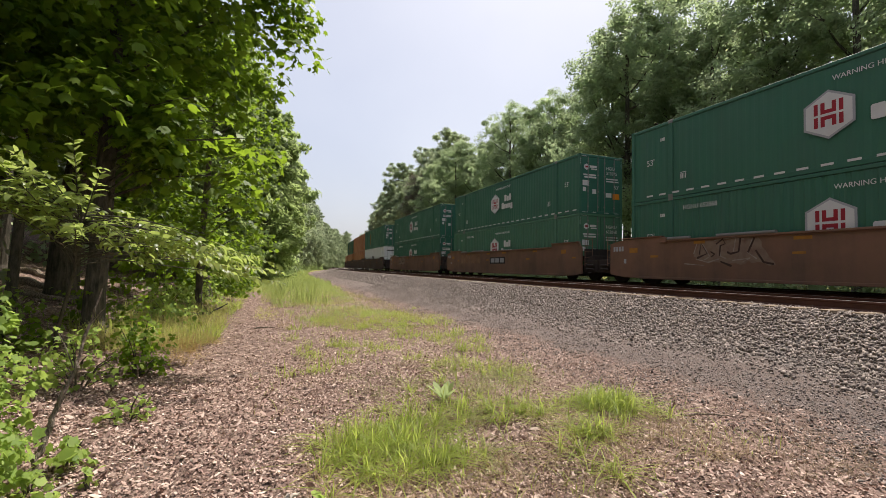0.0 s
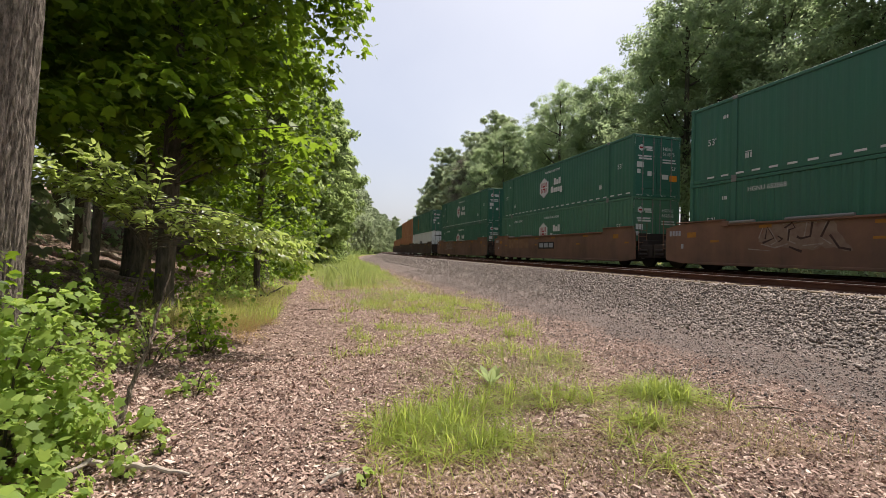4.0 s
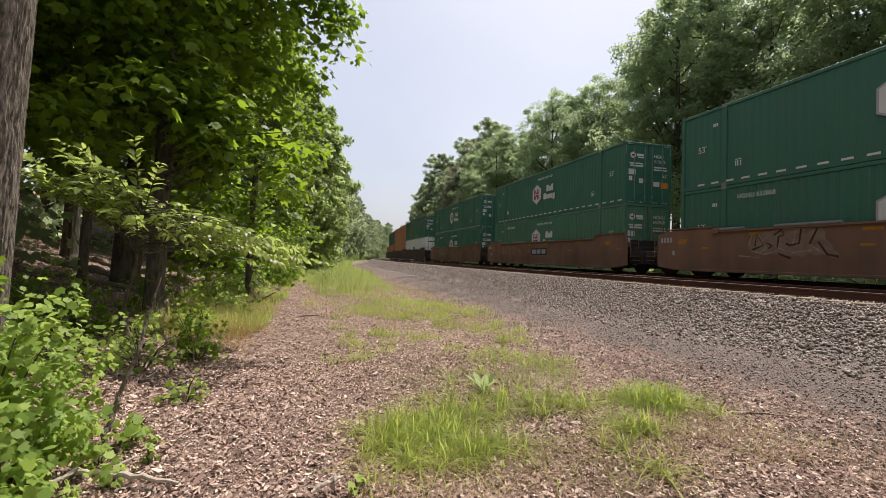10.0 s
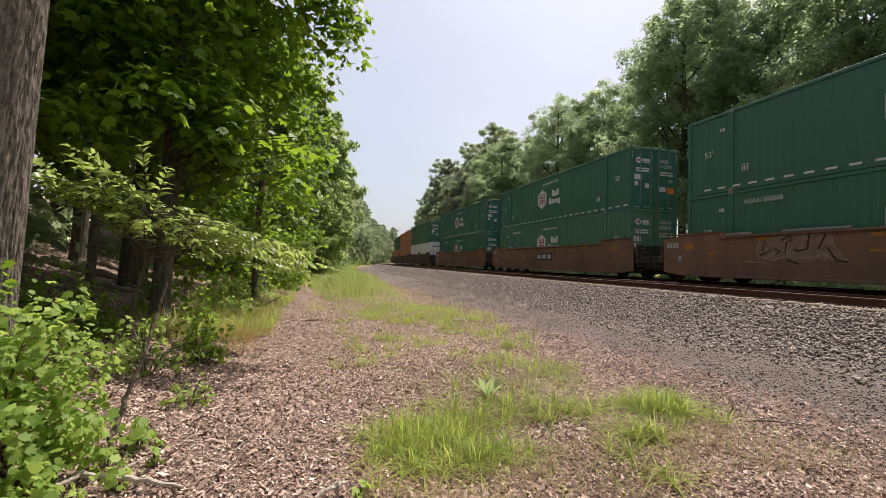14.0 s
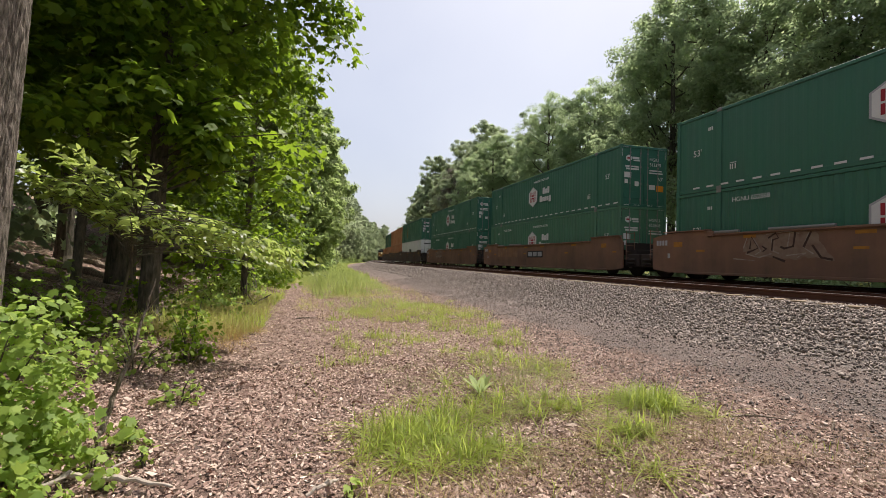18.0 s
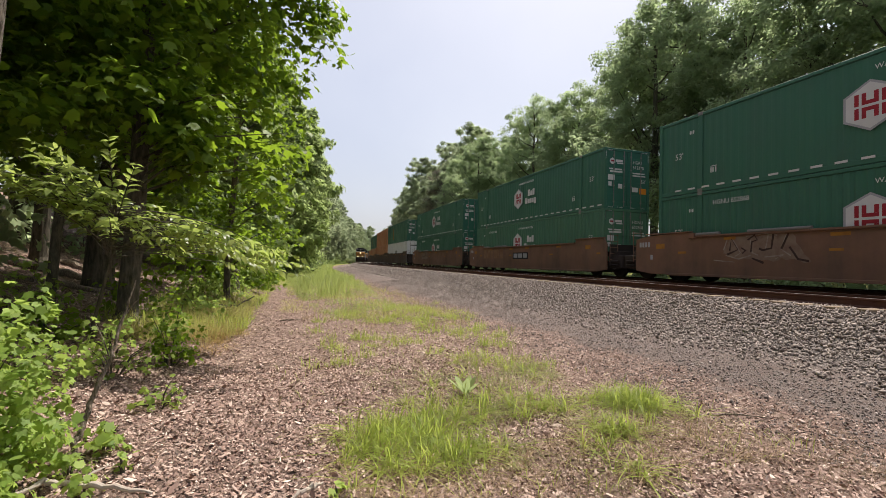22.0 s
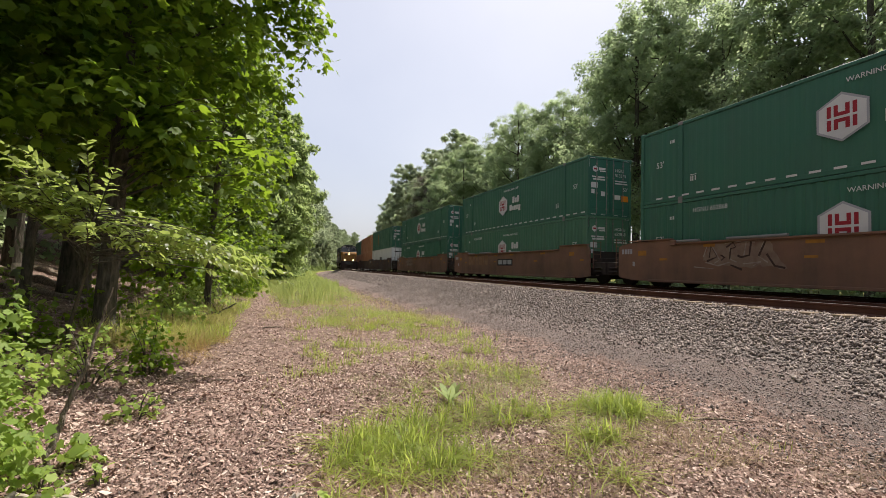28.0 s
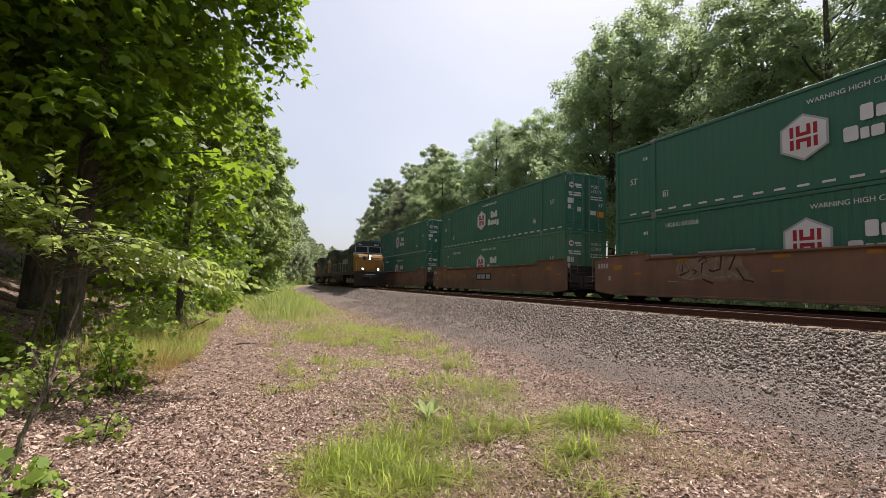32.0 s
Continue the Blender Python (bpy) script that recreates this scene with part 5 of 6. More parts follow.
    if slabs:
        pieces("paint_block", [(x, x + w, 0.0, 0.68) for x, w in ((0.0, 0.42), (0.52, 0.28), (0.86, 0.36), (1.4, 0.3), (1.9, 0.9), (2.9, 0.5))], GRAFFITI_TAN, e, g(14.2, 0.86), 0.0, 0.003)
        bm = bmesh.new()
        rect(bm, 0.0, 2.1, 0.0, 0.42, 0, 0.003)
        posed(part("patch", bm, MARK_BLACK, e), g(9.25, 0.82))
        pieces("emblem_slab", [(0.14, 0.66, 0.08, 0.35), (0.78, 1.30, 0.08, 0.35), (1.44, 1.96, 0.08, 0.35)], MARK_GREY, e, g(9.25, 0.82), 0.003, 0.006)
    return e


GRAFFITI = painted("sprayed_grey", (0.34, 0.28, 0.235), (0.17, 0.10, 0.075), 0.95, 0.8, 0.2, 3)
GRAFFITI_HAZE = painted("sprayed_haze", (0.25, 0.175, 0.13), (0.16, 0.085, 0.06), 0.9, 0.8, 0.2, 3)
GRAFFITI_DARK = painted("sprayed_dark", (0.05, 0.03, 0.024), (0.11, 0.06, 0.045), 0.7, 0.8, 0.2, 3)
GRAFFITI_TAN = painted("sprayed_tan", (0.26, 0.15, 0.085), (0.16, 0.07, 0.04), 0.9, 0.8, 0.2, 2)
RUST_DARK = painted("car_dark_brown", (0.085, 0.058, 0.048), (0.12, 0.072, 0.052), 0.6, 0.8, 0.2)


def build_train():
    up, lo = Matrix.Translation((0, 0, 3.25)), Matrix.Translation((0, 0, 0.35))
    green = container("dark green corrugated container with white emblem and lettering", GREEN, GREEN_DOOR, numbers="HGNU 652868", ribs=0.022)
    green_top = container("dark green container with emblem, stacked on another", GREEN, GREEN_DOOR, end_numbers="HGIU 513375", ribs=0.010)
    pale = container("faded green ribbed container with white emblem, in a well car", GREEN_PALE, GREEN_PALE, numbers="HGNU 652868", ribs=0.05)
    orange = container("weathered orange corrugated container", ORANGE, ORANGE, marks=False, decor=False, tape=False)
    white = container("white container with dark bars, in a well car", WHITE_BOX, WHITE_BOX, marks=False, decor=False, tape=False)
    pieces("lettering_slab", [(0, 0.3, 0, 0.45), (0.5, 1.2, 0, 0.45), (1.4, 1.7, 0, 0.45)], MARK_BLACK, white, on_side(9, 1.3, 0.0))
    pieces("decal", [(-0.9, 0.9, z, z + 0.12) for z in (0.6, 1.0, 2.3)], MARK_BLACK, white, on_end(0, 0, 0.006))
    plain = container("dark green container with white end panel", GREEN, GREEN, marks=False, tape=False)
    bm = bmesh.new()
    rect(bm, 0, 0.4, 0, 1.7)
    posed(part("stripe", bm, MARK_YELLOW, plain), on_side(11, 0.6, 0.0))
    bm = bmesh.new()
    rect(bm, 0.2, 1.0, 2.1, 2.6)
    posed(part("panel", bm, MARK_WHITE, plain), on_end(0, 0, 0.004))
    rusty = well_car("rust-brown well car with pale sprayed scrawl, carrying two containers", RUST, graffiti=True)
    blocky = well_car("rust-brown well car with tan painted blocks, carrying two containers", RUST, slabs=True)
    dark = well_car("grimy dark well car carrying two containers", RUST_DARK)
    fresh = {}

    def put(ob, y, m=None):
        pose_m = on_track(STACK_X, y) @ (m or Matrix())
        if fresh.get(ob.name):
            return copy_thing(ob, pose_m)
        fresh[ob.name] = True
        ob.matrix_basis = pose_m
        return ob

    ys = (-1.06, 18.55, 38.15, 60.7, 79.6, 98.6, 117.6)
    for y, car in zip(ys, (rusty, blocky, rusty, dark, dark, dark, dark)):
        ob = put(car, y)
        if y == 38.15:
            tagged(ob, "rust-brown well car carrying two green containers")
    put(green_top, ys[0], up)
    put(green, ys[0], lo)
    put(green_top, ys[1], up)
    put(pale, ys[1], lo)
    put(green_top, ys[2], up)
    put(green, ys[2], lo)
    put(plain, ys[3], up)
    put(white, ys[3], lo)
    put(orange, ys[4], up)
    put(orange, ys[4], lo)
    put(plain, ys[5], up)
    put(orange, ys[5], lo)
    put(orange, ys[6], lo)
    put(rusty, -20.7)
    put(green_top, -20.7, up)
    put(green, -20.7, lo)


build_train()

# ---------------------------------------------------------------- the oncoming locomotives


def locomotive(front):
    """A six-axle road engine, nose towards -y: wide gold nose, cab, long dark hood, trucks, tank, rails."""
    e = tagged(new("locomotive"), "dark blue diesel locomotive with gold nose and lit headlights" if front else "dark blue diesel locomotive with gold nose coupled behind the leader", "locomotive", "oncoming locomotives")
    nose_w = 1.5

    def add(name, bm, mat, parent=None, label=""):
        return part(name, bm, mat, parent or e, label)

    bm = bmesh.new()
    box(bm, -1.5, 1.5, 0.6, 22.0, 1.28, 1.62, 0.03)
    box(bm, -0.7, 0.7, 0.3, 22.3, 0.95, 1.3, 0.03)
    add("underframe", bm, LOCO_BLUE)
    bm = bmesh.new()
    side_prism(bm, [(0.55, 0.12), (0.95, 0.12), (0.75, 1.5), (0.45, 1.5)], -1.52, 1.52)
    add("pilot", bm, DARKCAR, label="black plough pilot")
    # the nose with sloped crown and chamfered corners
    bm = bmesh.new()
    lo = [(-nose_w, 3.0), (-nose_w, 1.45), (-1.12, 1.02), (1.12, 1.02), (nose_w, 1.45), (nose_w, 3.0)]
    rings = []
    for z, push in ((1.42, 0.0), (2.6, 0.0), (3.05, 0.08), (3.28, 0.25), (3.4, 0.6)):
        rings.append([bm.verts.new((x * (1 - 0.02 * push), y + (push if y < 2.9 else 0), z)) for x, y in lo])
    for a, b in zip(rings, rings[1:]):
        for k in range(5):
            bm.faces.new((a[k + 1], a[k], b[k], b[k + 1]))
    bm.faces.new(rings[-1])
    bmesh.ops.recalc_face_normals(bm, faces=bm.faces)
    nose = add("nose", bm, LOCO_GOLD, label="weathered gold nose")
    bm = bmesh.new()
    box(bm, -0.42, 0.42, 1.0, 1.03, 1.7, 2.75, 0.01)
    part("nose_door", bm, LOCO_GOLD, nose)
    # cab
    bm = bmesh.new()
    cab = [(-1.56, 1.55), (-1.56, 3.8), (-1.46, 4.3), (-1.15, 4.62), (-0.6, 4.78), (0.6, 4.78), (1.15, 4.62), (1.46, 4.3), (1.56, 3.8), (1.56, 1.55)]
    prism(bm, cab, 2.0, 4.9)
    cabin = add("cab", bm, LOCO_BLUE, label="dark blue cab")
    for s in (-1, 1):
        bm = bmesh.new()
        box(bm, min(s * 0.4, s * 1.3), max(s * 0.4, s * 1.3), 1.0, 1.035, 2.72, 2.84, 0.01)
        part("grab_iron", bm, LOCO_GOLD, nose)
        bm = bmesh.new()
        cyl(bm, s * 1.1, 1.0, 2.2, 0.018, 0.9, "Z", 6)
        part("grab_iron", bm, MARK_GREY, nose)
    bm = bmesh.new()
    cyl(bm, -0.55, 1.02, 2.95, 0.2, 0.06, "Y", 18)
    part("round_emblem", bm, LOCO_BLUE, nose, "dark round emblem")
    bm = bmesh.new()
    prism(bm, [(-1.54, 3.26), (-1.54, 3.56), (-0.3, 3.46), (0.3, 3.46), (1.54, 3.56), (1.54, 3.26), (0.3, 3.36), (-0.3, 3.36)], 1.9, 2.0)
    part("sill_band", bm, MARK_GREY, cabin, "pale grey band under the windshield")
    for s in (-1, 1):
        bm = bmesh.new()
        box(bm, min(s * 0.1, s * 1.32), max(s * 0.1, s * 1.32), 1.965, 2.0, 3.6, 4.2, 0.01)
        part("windshield", bm, GLASS_DARK, cabin, "dark glass pane")
        for x0_, x1_, z0_, z1_ in ((0.04, 0.1, 3.54, 4.28), (1.3, 1.36, 3.54, 4.28), (0.1, 1.3, 4.2, 4.26), (0.1, 1.3, 3.54, 3.6)):
            bm = bmesh.new()
            box(bm, min(s * x0_, s * x1_), max(s * x0_, s * x1_), 1.95, 2.0, z0_, z1_, 0.008)
            part("window_frame", bm, MARK_GREY, cabin, "pale grey window frame")
        bm = bmesh.new()
        x0, x1 = sorted((s * 1.55, s * 1.58))
        box(bm, x0, x1, 2.5, 3.3, 3.2, 3.9)
        box(bm, x0, x1, 3.45, 4.3, 3.2, 3.9)
        part("side_window", bm, GLASS_DARK, cabin, "dark glass pane")
        bm = bmesh.new()
        box(bm, min(s * 0.5, s * 1.22), max(s * 0.5, s * 1.22), 1.96, 2.0, 4.32, 4.54, 0.01)
        nb = part("number_board", bm, MARK_BLACK, cabin)
        bm = bmesh.new()
        for k in range(4):
            x = s * 0.86 - 0.26 + 0.14 * k
            box(bm, x, x + 0.08, 1.95, 1.96, 4.37, 4.49)
        part("digit_bars", bm, MARK_WHITE, nb)
    # hood
    bm = bmesh.new()
    hood = [(-0.95, 1.6), (-0.95, 4.25), (-0.6, 4.5), (0.6, 4.5), (0.95, 4.25), (0.95, 1.6)]
    prism(bm, hood, 4.9, 15.4)
    add("hood", bm, LOCO_BLUE)
    bm = bmesh.new()
    prism(bm, [(-1.05, 1.6), (-1.05, 3.4), (-1.5, 3.9), (-1.5, 4.6), (1.5, 4.6), (1.5, 3.9), (1.05, 3.4), (1.05, 1.6)], 15.4, 21.4)
    add("radiator_section", bm, LOCO_BLUE)
    for y in np.arange(5.4, 15.0, 1.2):
        for s in (-1, 1):
            bm = bmesh.new()
            x0, x1 = sorted((s * 0.94, s * 0.975))
            box(bm, x0, x1, y, y + 1.05, 1.75, 3.9, 0.01)
            add("hood_door", bm, LOCO_BLUE)
    bm = bmesh.new()
    box(bm, -0.45, 0.45, 7.0, 8.4, 4.5, 4.68, 0.03)
    add("exhaust_housing", bm, LOCO_GREY)
    for y in (10.5, 12.0, 13.5):
        bm = bmesh.new()
        cyl(bm, 0, y, 4.53, 0.5, 0.1, "Z", 20)
        add("roof_fan", bm, LOCO_GREY)
    for y in (8.0, 9.2, 10.4):
        bm = bmesh.new()
        box(bm, -0.99, -0.975, y, y + 0.9, 2.6, 3.2)
        add("side_lettering_bar", bm, MARK_GREY)
    for s in (-1, 1):
        bm = bmesh.new()
        box(bm, min(s * 0.95, s * 1.5), max(s * 0.95, s * 1.5), 4.9, 21.8, 1.60, 1.66)
        add("walkway", bm, LOCO_GREY)
        for y in np.arange(5.2, 21.8, 1.7):
            bm = bmesh.new()
            cyl(bm, s * 1.47, y, 2.15, 0.02, 1.05, "Z", 6)
            add("stanchion", bm, MARK_GREY)
        bm = bmesh.new()
        cyl(bm, s * 1.47, 13.4, 2.68, 0.02, 16.6, "Y", 6)
        add("handrail", bm, MARK_GREY)
        # steps at the front corner
        bm = bmesh.new()
        for z in (0.45, 0.8, 1.15):
            box(bm, min(s * 1.15, s * 1.5), max(s * 1.15, s * 1.5), 0.7, 1.0, z, z + 0.04)
        box(bm, min(s * 1.46, s * 1.5), max(s * 1.46, s * 1.5), 0.68, 1.02, 0.4, 1.5)
        add("step_well", bm, LOCO_BLUE)
        bm = bmesh.new()
        cyl(bm, s * 1.4, 0.72, 2.1, 0.02, 1.1, "Z", 6)
        add("grab_rail", bm, MARK_GREY)
    # tank and trucks
    bm = bmesh.new()
    prism(bm, [(-1.35, 0.55), (-1.5, 0.8), (-1.5, 1.28), (1.5, 1.28), (1.5, 0.8), (1.35, 0.55)], 8.2, 14.0)
    add("fuel_tank", bm, DARKCAR)
    for y0 in (4.6, 17.6):
        for s in (-1, 1):
            bm = bmesh.new()
            side_prism(bm, [(y0 - 2.7, 0.42), (y0 + 2.7, 0.42), (y0 + 2.6, 0.95), (y0 + 1.2, 0.8), (y0, 1.0), (y0 - 1.2, 0.8), (y0 - 2.6, 0.95)], s * 1.15 - 0.08, s * 1.15 + 0.08)
            add("truck_side_frame", bm, LOCO_GREY)
        for d in (-2.05, 0.0, 2.05):
            wheelset(e, 0, y0 + d, 0.53)
    bm = bmesh.new()
    box(bm, -0.18, 0.18, 0.0, 0.7, 0.75, 1.05, 0.05)
    add("coupler", bm, DARKCAR)
    # lights
    lit = HEADLIGHT if front else MARK_GREY
    for s in (-1, 1):
        bm = bmesh.new()
        cyl(bm, s * 0.78, 0.62, 1.82, 0.15, 0.22, "Y", 18)
        add("ditch_light_housing", bm, MARK_BLACK)
        bm = bmesh.new()
        cyl(bm, s * 0.78, 0.49, 1.82, 0.115, 0.04, "Y", 18)
        add("ditch_light", bm, lit, label="glowing warm ditch light" if front else "")
    bm = bmesh.new()
    box(bm, -0.17, 0.17, 0.98, 1.2, 2.8, 3.32, 0.03)
    hb = add("headlight_box", bm, MARK_BLACK)
    for z in (2.93, 3.19):
        bm = bmesh.new()
        cyl(bm, 0, 0.965, z, 0.105, 0.04, "Y", 18)
        part("headlight", bm, lit, hb, "glowing warm headlight" if front else "")
    bm = bmesh.new()
    cyl(bm, 0.0, 3.4, 4.84, 0.1, 0.16, "Z", 10)
    add("horn", bm, LOCO_GREY)
    return e


LOCO = [locomotive(True), locomotive(False)]
LOCO.append(copy_thing(LOCO[1], Matrix()))


# ---------------------------------------------------------------- ties


def lay_ties():
    bm = bmesh.new()
    box(bm, -1.3, 1.3, -0.115, 0.115, -0.19, 0.012, 0.012)
    me = bpy.data.meshes.new("tie")
    bm.to_mesh(me)
    bm.free()
    me.materials.append(TIE)
    bed = tagged(new("track_bed"), "weathered wooden ties set in ballast under the rails", "ties", kind="structure")
    rng = np.random.default_rng(61)
    for k in range(190):
        y = -2.0 + 0.54 * k
        o = new("tie", me)
        o.parent = bed
        o.matrix_basis = on_track(NEAR_X + rng.normal() * 0.03, y) @ pose(0, 0, -0.185 + rng.normal() * 0.004, 0, 0, rng.normal() * 0.7)
    for k in range(90):
        y = 0.0 + 0.54 * k
        o = new("tie", me)
        o.parent = bed
        o.matrix_basis = on_track(STACK_X, y) @ pose(0, 0, -0.185)


lay_ties()

# ---------------------------------------------------------------- ground cover


def stones_mesh(name, at, size, rng, material):
    """Angular broken stones as one mesh."""
    n = len(at)
    base = np.array([(1, 0, 0), (-1, 0, 0), (0, 1, 0), (0, -1, 0), (0, 0, 1), (0, 0, -1)], float)
    v = base[None] * rng.uniform(0.55, 1.15, (n, 6, 1)) + rng.normal(size=(n, 6, 3)) * 0.22
    q = unit(rng.normal(size=(n, 4)))
    w, x, y, z = q.T
    R = np.stack([1 - 2 * (y * y + z * z), 2 * (x * y - z * w), 2 * (x * z + y * w), 2 * (x * y + z * w), 1 - 2 * (x * x + z * z), 2 * (y * z - x * w), 2 * (x * z - y * w), 2 * (y * z + x * w), 1 - 2 * (x * x + y * y)], -1).reshape(n, 3, 3)
    v = np.einsum("nij,nkj->nki", R, v * np.array([1.0, 0.85, 0.6])) * size[:, None, None] + at[:, None]
    tri = np.array([(0, 2, 4), (2, 1, 4), (1, 3, 4), (3, 0, 4), (2, 0, 5), (1, 2, 5), (3, 1, 5), (0, 3, 5)])
    f = (np.arange(n)[:, None, None] * 6 + tri[None]).astype(np.int32).ravel()
    me = bpy.data.meshes.new(name)
    me.vertices.add(n * 6)
    me.vertices.foreach_set("co", v.astype(np.float32).ravel())
    me.loops.add(n * 24)
    me.loops.foreach_set("vertex_index", f)
    me.polygons.add(n * 8)
    me.polygons.foreach_set("loop_start", np.arange(0, n * 24, 3, dtype=np.int32))
    me.update(calc_edges=True)
    me.validate()
    me.materials.append(material)
    return me


def pebble_mat(name, a, b, c):
    k = Mat(name, 0.9, 0, 0.2)
    r = k.island()
    k.base(k.mix(k.math("MULTIPLY", k.noise(40, 3), 0.45), k.ramp(r, (0.0, a), (0.5, b), (1.0, c)), (0.12, 0.10, 0.09)))
    k.bump(k.noise(60, 3), 0.4, 0.006)
    return k.m


BALLAST = pebble_mat("ballast_stone", (0.145, 0.12, 0.103), (0.275, 0.228, 0.195), (0.43, 0.362, 0.312))
PEBBLE = pebble_mat("lane_pebble", (0.11, 0.091, 0.079), (0.24, 0.20, 0.175), (0.42, 0.355, 0.315))
k_ = Mat("dry_leaf", 0.85, 0, 0.25)
r_ = k_.island()
k_.base(k_.ramp(r_, (0.0, (0.19, 0.122, 0.096)), (0.35, (0.30, 0.197, 0.158)), (0.75, (0.46, 0.33, 0.265)), (1.0, (0.68, 0.54, 0.45))))
DRY_LEAF = k_.m


def scatter(rng, n, x0, x1, y0, y1, power=1.0, keep=None):
    """Points on the ground between lateral bounds, thinning with distance."""
    y = y0 + (y1 - y0) * rng.uniform(0, 1, n) ** power
    u = rng.uniform(x0, x1, n)
    if keep is not None:
        m = keep(u, y, rng)
        u, y = u[m], y[m]
    x = u + bend(y)
    return np.stack([x, y, ground_z(x, y)], 1)


def patchy(u, y, s=1.0, o=0.0):
    return np.sin(u * 1.9 * s + 1.3 * np.sin(y * 1.1 * s + o) + o) + np.sin(y * 1.55 * s - u * 0.8 * s + 2.1 * o)


def litter():
    rng = np.random.default_rng(401)

    def keep(u, y, g):
        lim = np.interp(u, [-6, -1, 2.6, 3.8, 5.0, 5.8], [0.7, 1.0, 0.9, 0.6, 0.3, 0.05])
        return g.uniform(0, 1, len(u)) < lim

    for tag, n, x0, x1, y0, y1, pw, size in (("near", 100000, -3.2, 5.8, 1.9, 7.5, 1.3, 0.038), ("far", 52000, -6.5, 5.4, 6.5, 24, 1.4, 0.05), ("large", 5200, -3.2, 5.4, 1.9, 9, 1.2, 0.07), ("behind", 7000, -4, 5.5, -3.0, 2.2, 1.0, 0.07), ("pale", 800, -2.6, 0.5, 2.2, 6.5, 1.0, 0.08), ("wood", 9000, -16, -2.5, 4, 26, 1.0, 0.10)):
        at = scatter(rng, n, x0, x1, y0, y1, pw, keep if tag != "wood" else None)
        at[:, 2] += rng.uniform(0.004, 0.022, len(at))
        nrm = unit(np.array([0, 0, 1.0]) + rng.normal(size=at.shape) * 0.5)
        p = leaf_quads(at, nrm, rng, size * rng.uniform(0.5, 1.35, len(at)), size * 0.5, 0.3)
        p[:, 0] += nrm * size * 0.12
        ob = new("leaf_litter", bent("leaf_litter", p, DRY_LEAF))
        tagged(ob, "curled dry brown leaves strewn over the ground", "leaf litter", kind="stuff")


litter()


def ballast_and_pebbles():
    rng = np.random.default_rng(402)
    at = scatter(rng, 66000, 6.5, 10.05, 0.5, 34, 1.25, lambda u, y, g: g.uniform(0, 1, len(u)) < np.interp(u + 0.16 * patchy(u, y, 1.1, 1.0), [6.5, 7.2, 7.9, 8.5, 9.3, 9.6, 10.05], [0.04, 0.22, 0.65, 1, 1, 0.9, 0.4]))
    at2 = scatter(rng, 12000, 7.6, 10.0, 34, 110, 1.3)
    at3 = scatter(rng, 4500, 10.2, 14.3, 0, 40, 1.3)
    size = np.r_[rng.uniform(0.026, 0.057, len(at)), rng.uniform(0.05, 0.09, len(at2)), rng.uniform(0.025, 0.045, len(at3))]
    at = np.r_[at, at2, at3]
    at[:, 2] += size * rng.uniform(-0.2, 0.6, len(at))
    tagged(new("ballast_stones", stones_mesh("ballast_stones", at, size, rng, BALLAST)), "grey broken ballast stones banked beside the rails", "ballast", kind="stuff")
    at = scatter(rng, 120000, 4.2, 8.4, 1.5, 34, 1.45, lambda u, y, g: (g.uniform(0, 1, len(u)) < np.interp(u, [4.2, 5.0, 6.1, 6.6, 7.0, 7.3, 8.3], [0.2, 0.85, 0.9, 0.4, 0.35, 0.8, 1.0])) & (patchy(u, y, 1.6, 0.7) + g.normal(size=len(u)) * 1.3 > -0.9))
    size = 0.005 + 0.021 * rng.uniform(0, 1, len(at)) ** 2.2
    size *= np.where(rng.uniform(0, 1, len(at)) > 0.95, 1.7, 1.0)
    at[:, 2] += size * 0.25
    tagged(new("lane_pebbles", stones_mesh("lane_pebbles", at, size, rng, PEBBLE)), "loose dark pebbles scattered on the dusty lane", "pebbles", kind="stuff")
    at = scatter(rng, 34000, 4.3, 8.3, 16, 95, 1.5, lambda u, y, g: g.uniform(0, 1, len(u)) < np.interp(u, [4.3, 4.9, 6.5, 7.0, 8.3], [0.3, 0.9, 0.6, 0.6, 1.0]))
    size = np.interp(at[:, 1], [16, 90], [0.018, 0.05]) * rng.uniform(0.5, 1.3, len(at))
    tagged(new("lane_gravel", stones_mesh("lane_gravel", at, size, rng, BALLAST)), "grey-brown gravel spread over the far lane", "gravel", kind="stuff")


ballast_and_pebbles()


def blades(name, at, rng, length, width, lean, material):
    n = len(at)
    a = rng.uniform(0, 2 * math.pi, n)
    out = np.stack([np.cos(a), np.sin(a), 0 * a], 1)
    side = np.stack([-np.sin(a), np.cos(a), 0 * a], 1)
    L = (np.broadcast_to(length, n) * (0.3 + 1.2 * rng.uniform(0, 1, n) ** 1.5))[:, None]
    k = (lean * rng.uniform(0.1, 2.2, n))[:, None]
    up = np.array([0, 0, 1.0])

    def pt(s):
        return at + up * (L * (s - 0.35 * k * s * s)) + out * (L * k * s * s * 0.8)

    w = width * rng.uniform(0.7, 1.3, n)[:, None]
    p = np.stack([pt(0) - side * w * 0.3, pt(0.4) + side * w * 0.5, pt(0.4) - side * w * 0.5, pt(0.75) + side * w * 0.36, pt(0.75) - side * w * 0.36, pt(1.0)], 1)
    return strips(name, p, material)


def tufts(rng, centres, per, spread):
    k = np.repeat(np.arange(len(centres)), per)
    p = np.array(centres)[k]
    r = spread * np.sqrt(rng.uniform(0, 1, len(k))) * rng.uniform(0.4, 1.0, len(k))
    a = rng.uniform(0, 6.283, len(k))
    x, y = p[:, 0] + r * np.cos(a), p[:, 1] + r * np.sin(a)
    return np.stack([x, y, ground_z(x, y) - 0.01], 1)


